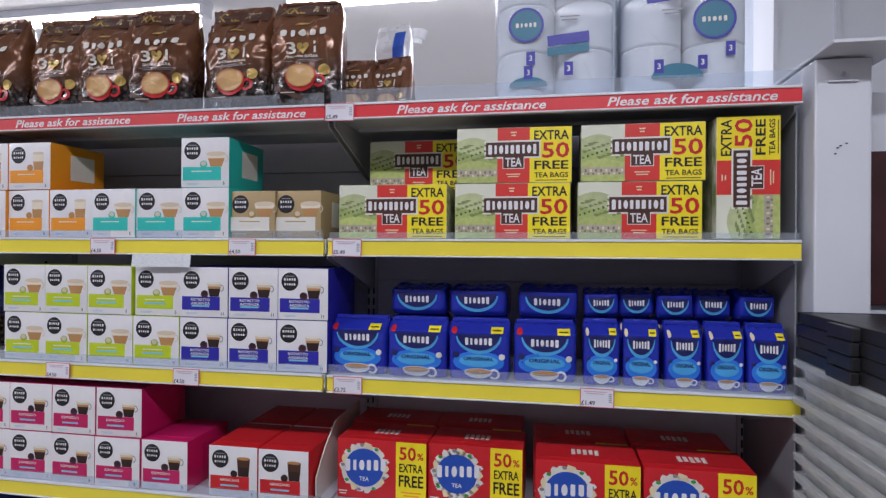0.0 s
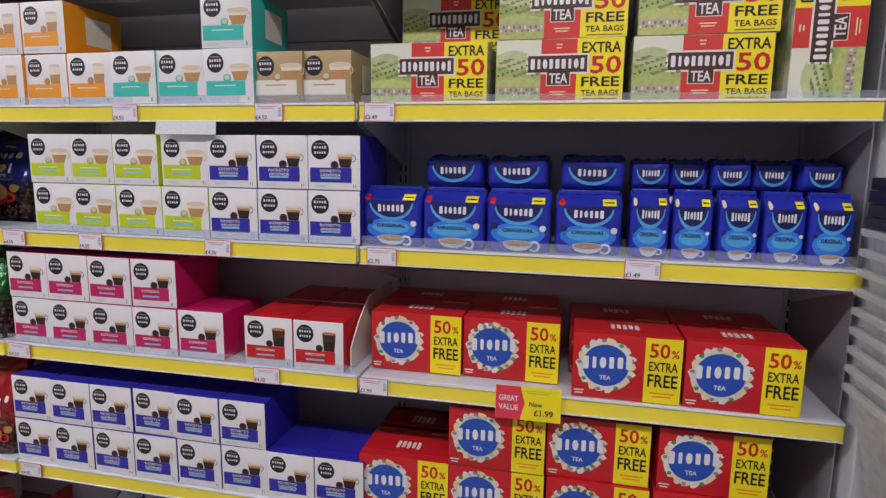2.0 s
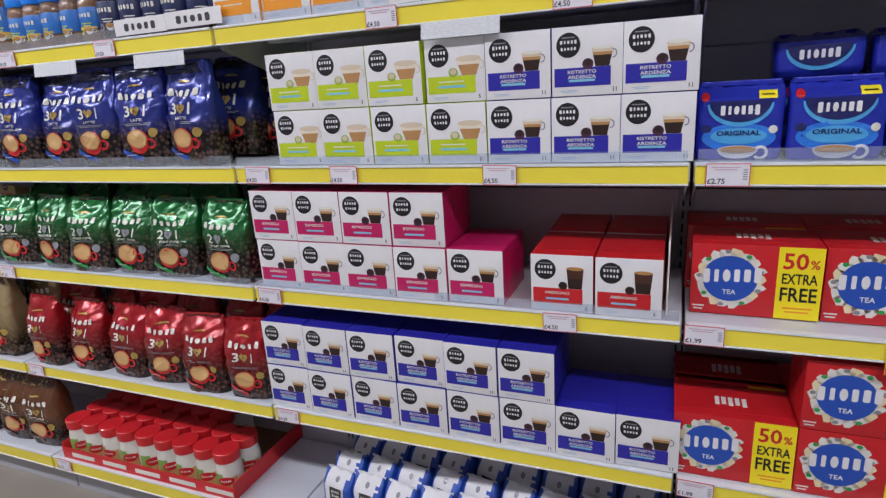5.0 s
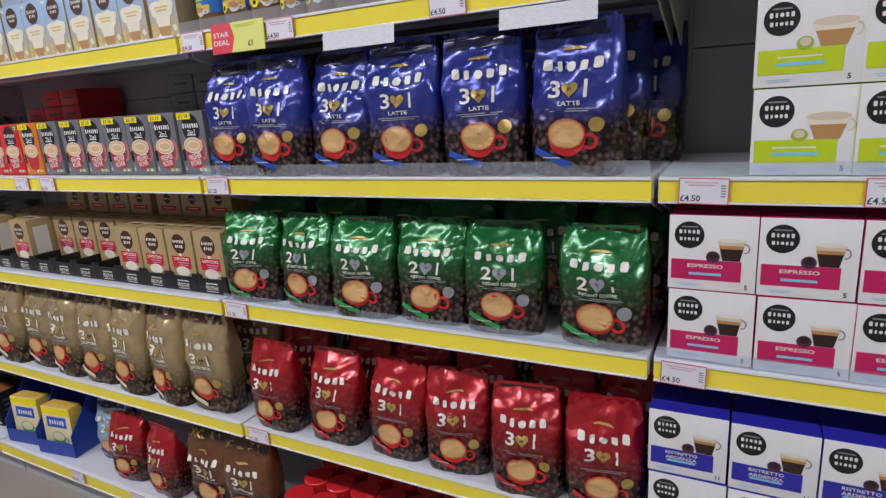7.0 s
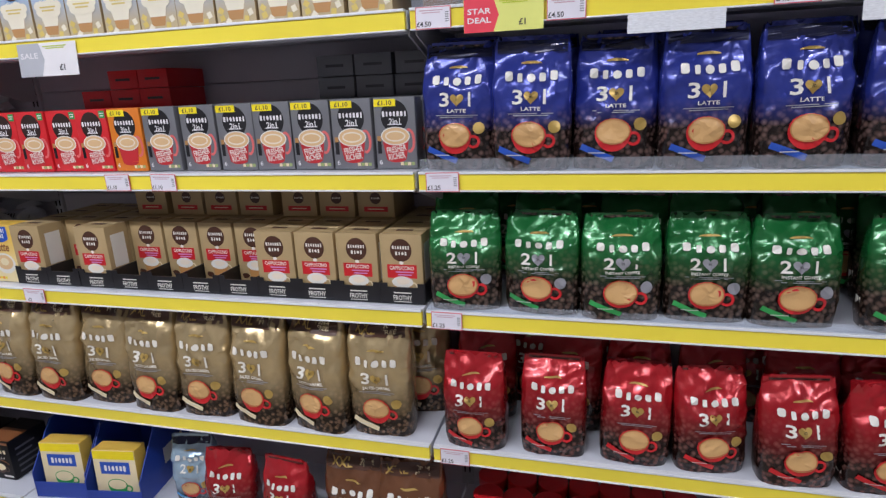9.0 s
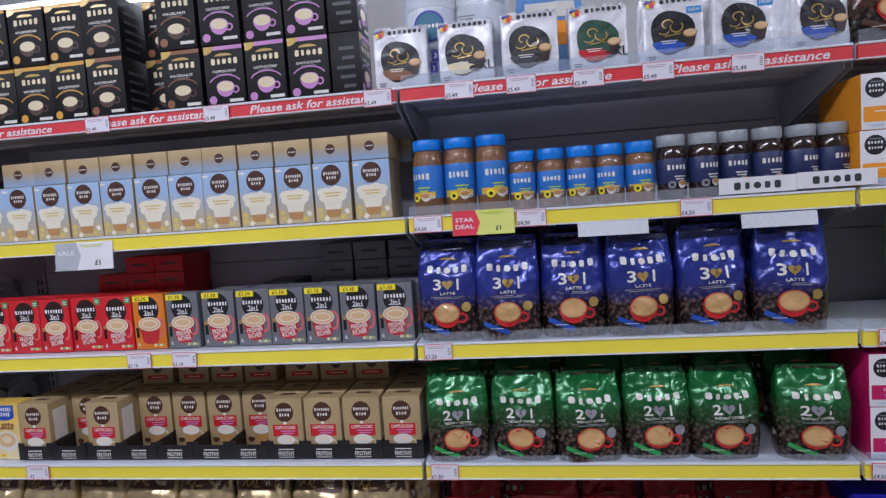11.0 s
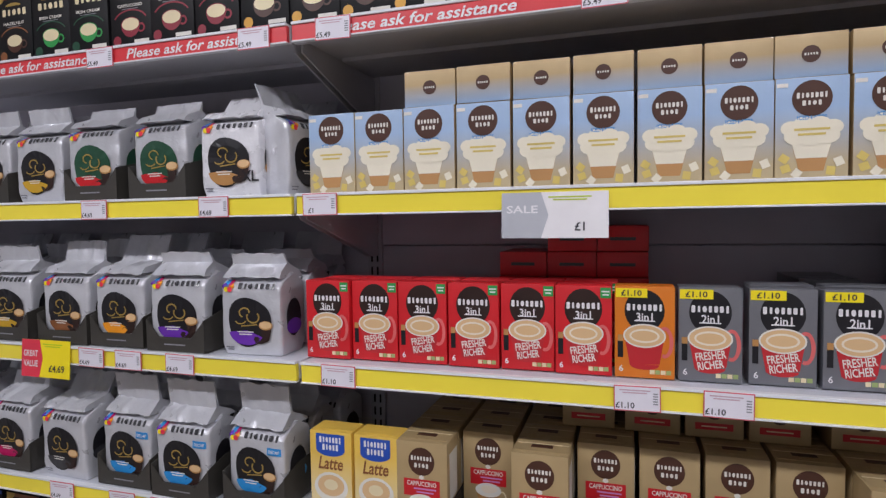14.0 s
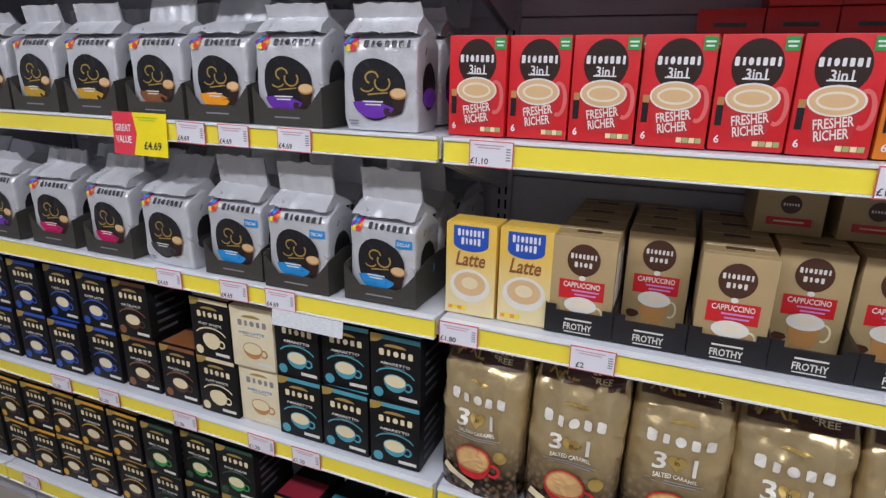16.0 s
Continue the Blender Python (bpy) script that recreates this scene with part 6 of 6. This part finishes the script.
def promo(look_name, left, right, w, h, left_words, right_word, extra=()):
    t = Thing("promotion_card", "%s promotion card hung over the shelf edge" % look_name, "sign", "promotion cards")
    t.body("card", slab(-w / 2, 0, -h / 2, w / 2, 0.0015, h / 2), right, smooth=False)
    t.rect("left_panel", -w / 2 + 0.0005, -h / 2, -w * 0.12, h / 2, left, 0.4)
    t.add("left_panel", [(-w * 0.12, h / 2), (-w * 0.12, -h / 2), (-w * 0.05, 0)], [(0, 1, 2)], left, 0.4)
    for i, wd in enumerate(left_words):
        t.word("lettering", wd, -w * 0.3, h * (0.13 - 0.27 * i), h * 0.17, WHITE, w=w * 0.3, lift=0.9)
    t.word("price", right_word, w * 0.24, -h * 0.25, h * 0.19, DKGREY, lift=0.9)
    for wd, x, z, k in extra:
        t.word("lettering", wd, x * w, z * h, k * h, DKGREY, lift=0.9)
    t.fine("lettering", w * 0.15, h * 0.36, w * 0.4, h * 0.12, 2, LIME, 0.8)
    return t.finish()


g1 = promo("red and yellow", PROMORED, YELINK, 0.134, 0.07, ("GREAT", "VALUE"), "£1.99", (("Now", 0.12, 0.0, 0.14),))
g1.rect("saving_box", 0.03, 0.0, 0.06, 0.02, DKGREY, 0.8)
g1.put(-0.112, TY - 0.002, 0.816, 0, -4)
g2 = promo("red and yellow", PROMORED, YELINK, 0.134, 0.078, ("GREAT", "VALUE"), "£4.69")
g2.put(-4.279, TY - 0.002, 1.098, 0, -4)
g3 = promo("pink and pale yellow", PROMORED, card("promo_pale", "dfe27a"), 0.14, 0.056, ("STAR", "DEAL"), "£1")
g3.put(-2.223, TY - 0.002, 1.402, 0, -4)
g4 = promo("grey and white sale", card("promo_grey", "b4b7be"), WHITE, 0.16, 0.07, ("SALE",), "£1")
g4.put(-3.228, TY - 0.002, 1.38, 0, -4)


FLAPM = clear("flap_plastic", tint=(0.9, 0.92, 0.95), gloss=0.7, rough=0.3)


def flap():
    t = Thing("ticket_holder", "clear empty plastic ticket flap hanging under the rail", "ticket holder", "clear ticket flaps")
    t.body("flap", slab(-0.075, 0, -0.03, 0.075, 0.0012, 0.0), FLAPM, smooth=False)
    return t.finish()


FL = flap()
for x, z in ((-0.88, 1.388), (-1.94, 1.386), (-1.6, 1.384), (-3.93, 0.8)):
    FL.put(x, TY - 0.002, z, 0, -8)


endp = tagged(new("end_panel"), "dark grey steel end panel closing the shelving", "panel")
for a, c in zip(LEVEL[1:], LEVEL):
    part("panel", slab(0.4705, FRONT + 0.035, a + 0.002, 0.4735, BACK - 0.014, c - 0.038), mat("end_panel_grey", (0.26, 0.26, 0.28), rough=0.5, var=0.15, scale=6) if a == LEVEL[1] else bpy.data.materials["end_panel_grey"], endp)


# ---- end of the shelving: post, crates and storage boxes ----
post = tagged(new("display_post"), "white painted steel display post with folded top bracket and small scuffs", "post")
part("column", slab(0.488, 1.2, 0.0, 0.585, 1.5, 1.765, 0.004), POSTM, post)
bm = slab(0.485, 1.12, 1.768, 0.62, 1.5, 1.774, 0.001)
slab(0.51, 1.195, 1.72, 0.56, 1.199, 1.723, bm=bm)
part("top_bracket", bm, POSTM, post)
bm = bmesh.new()
for x, z in ((0.53, 1.6), (0.525, 1.596), (0.54, 1.604), (0.521, 1.585)):
    slab(x, 1.1988, z, x + 0.004, 1.1995, z + 0.0025, bm=bm)
part("scuffs", bm, DKGREY, post)
bm = bmesh.new()
bmesh.ops.create_cone(bm, cap_ends=True, segments=14, radius1=0.005, radius2=0.004, depth=0.004, matrix=Matrix.Translation((0.535, 1.197, 1.735)) @ Matrix.Rotation(math.pi / 2, 4, "X"))
part("screw", bm, METAL, post)
wing = part("side_panel", slab(0.592, 1.28, 1.28, 0.95, 1.29, 1.72, 0.002), POSTM, post, "white perforated side panel")
# red stock as a thin slab, shade of the recess put into its near-black colour
part("dark_recess", slab(0.6, 1.266, 1.3, 0.95, 1.279, 1.6, 0.002), mat("shaded_red_stock", (0.05, 0.012, 0.014), rough=0.5, var=0.5, scale=14), post)


def lid_stack(x, y, z):
    root = tagged(new("lid_stack"), "stack of black plastic storage lids with clip handles", "lids")
    for i in range(4):
        bm = slab(0, 0, 0, 0.4, 0.58, 0.012, 0.004)
        slab(-0.008, -0.008, -0.008, 0.408, 0.0, 0.013, 0.002, bm=bm)
        slab(-0.008, 0.58, -0.008, 0.408, 0.588, 0.013, 0.002, bm=bm)
        slab(-0.008, -0.008, -0.008, 0.0, 0.588, 0.013, 0.002, bm=bm)
        slab(0.4, -0.008, -0.008, 0.408, 0.588, 0.013, 0.002, bm=bm)
        lid = part("lid", bm, CRATE, root)
        lid.matrix_basis = pose(0.002 * (i % 2), 0, 0.022 * i)
        part("clip", slab(-0.022, 0.36, -0.009, -0.009, 0.44, 0.011, 0.002), CRATE, lid)
    root.matrix_basis = pose(x, y, z)


def storage_box():
    t = Thing("storage_box", "clear cloudy plastic storage box nested in a stack", "storage box", "nested clear boxes")
    bm = bmesh.new()
    top = [bm.verts.new(p) for p in ((0, 0, 0.3), (0.4, 0, 0.3), (0.4, 0.58, 0.3), (0, 0.58, 0.3))]
    low = [bm.verts.new(p) for p in ((0.045, 0.05, 0), (0.355, 0.05, 0), (0.355, 0.53, 0), (0.045, 0.53, 0))]
    for i in range(4):
        bm.faces.new((top[i], top[(i + 1) % 4], low[(i + 1) % 4], low[i]))
    bm.faces.new(low)
    t.body("tub", bm, CLOUDY, smooth=False)
    bm = slab(-0.012, -0.012, 0.29, 0.412, 0.0, 0.303, 0.002)
    slab(-0.012, 0.58, 0.29, 0.412, 0.592, 0.303, 0.002, bm=bm)
    slab(-0.012, 0, 0.29, 0.0, 0.58, 0.303, 0.002, bm=bm)
    slab(0.4, 0, 0.29, 0.412, 0.58, 0.303, 0.002, bm=bm)
    part("rim", bm, CLOUDY, t.root)
    return t.finish()


SBX = storage_box()
ST_X, ST_Y = 0.462, 0.6
for i in range(9):
    SBX.put(ST_X, ST_Y, 0.62 + 0.035 * i, 0)
lid_stack(ST_X, ST_Y, 1.212)
bin_ = tagged(new("storage_crate"), "black plastic lidded crate under the clear boxes", "crate")
part("body", slab(ST_X + 0.02, ST_Y + 0.02, 0.0, ST_X + 0.4, ST_Y + 0.56, 0.575, 0.012), CRATE, bin_)
part("lid", slab(ST_X, ST_Y, 0.576, ST_X + 0.42, ST_Y + 0.58, 0.618, 0.008), CRATE, bin_)
part("latch", slab(ST_X - 0.014, ST_Y + 0.4, 0.5, ST_X - 0.001, ST_Y + 0.46, 0.6, 0.003), CRATE, bin_)
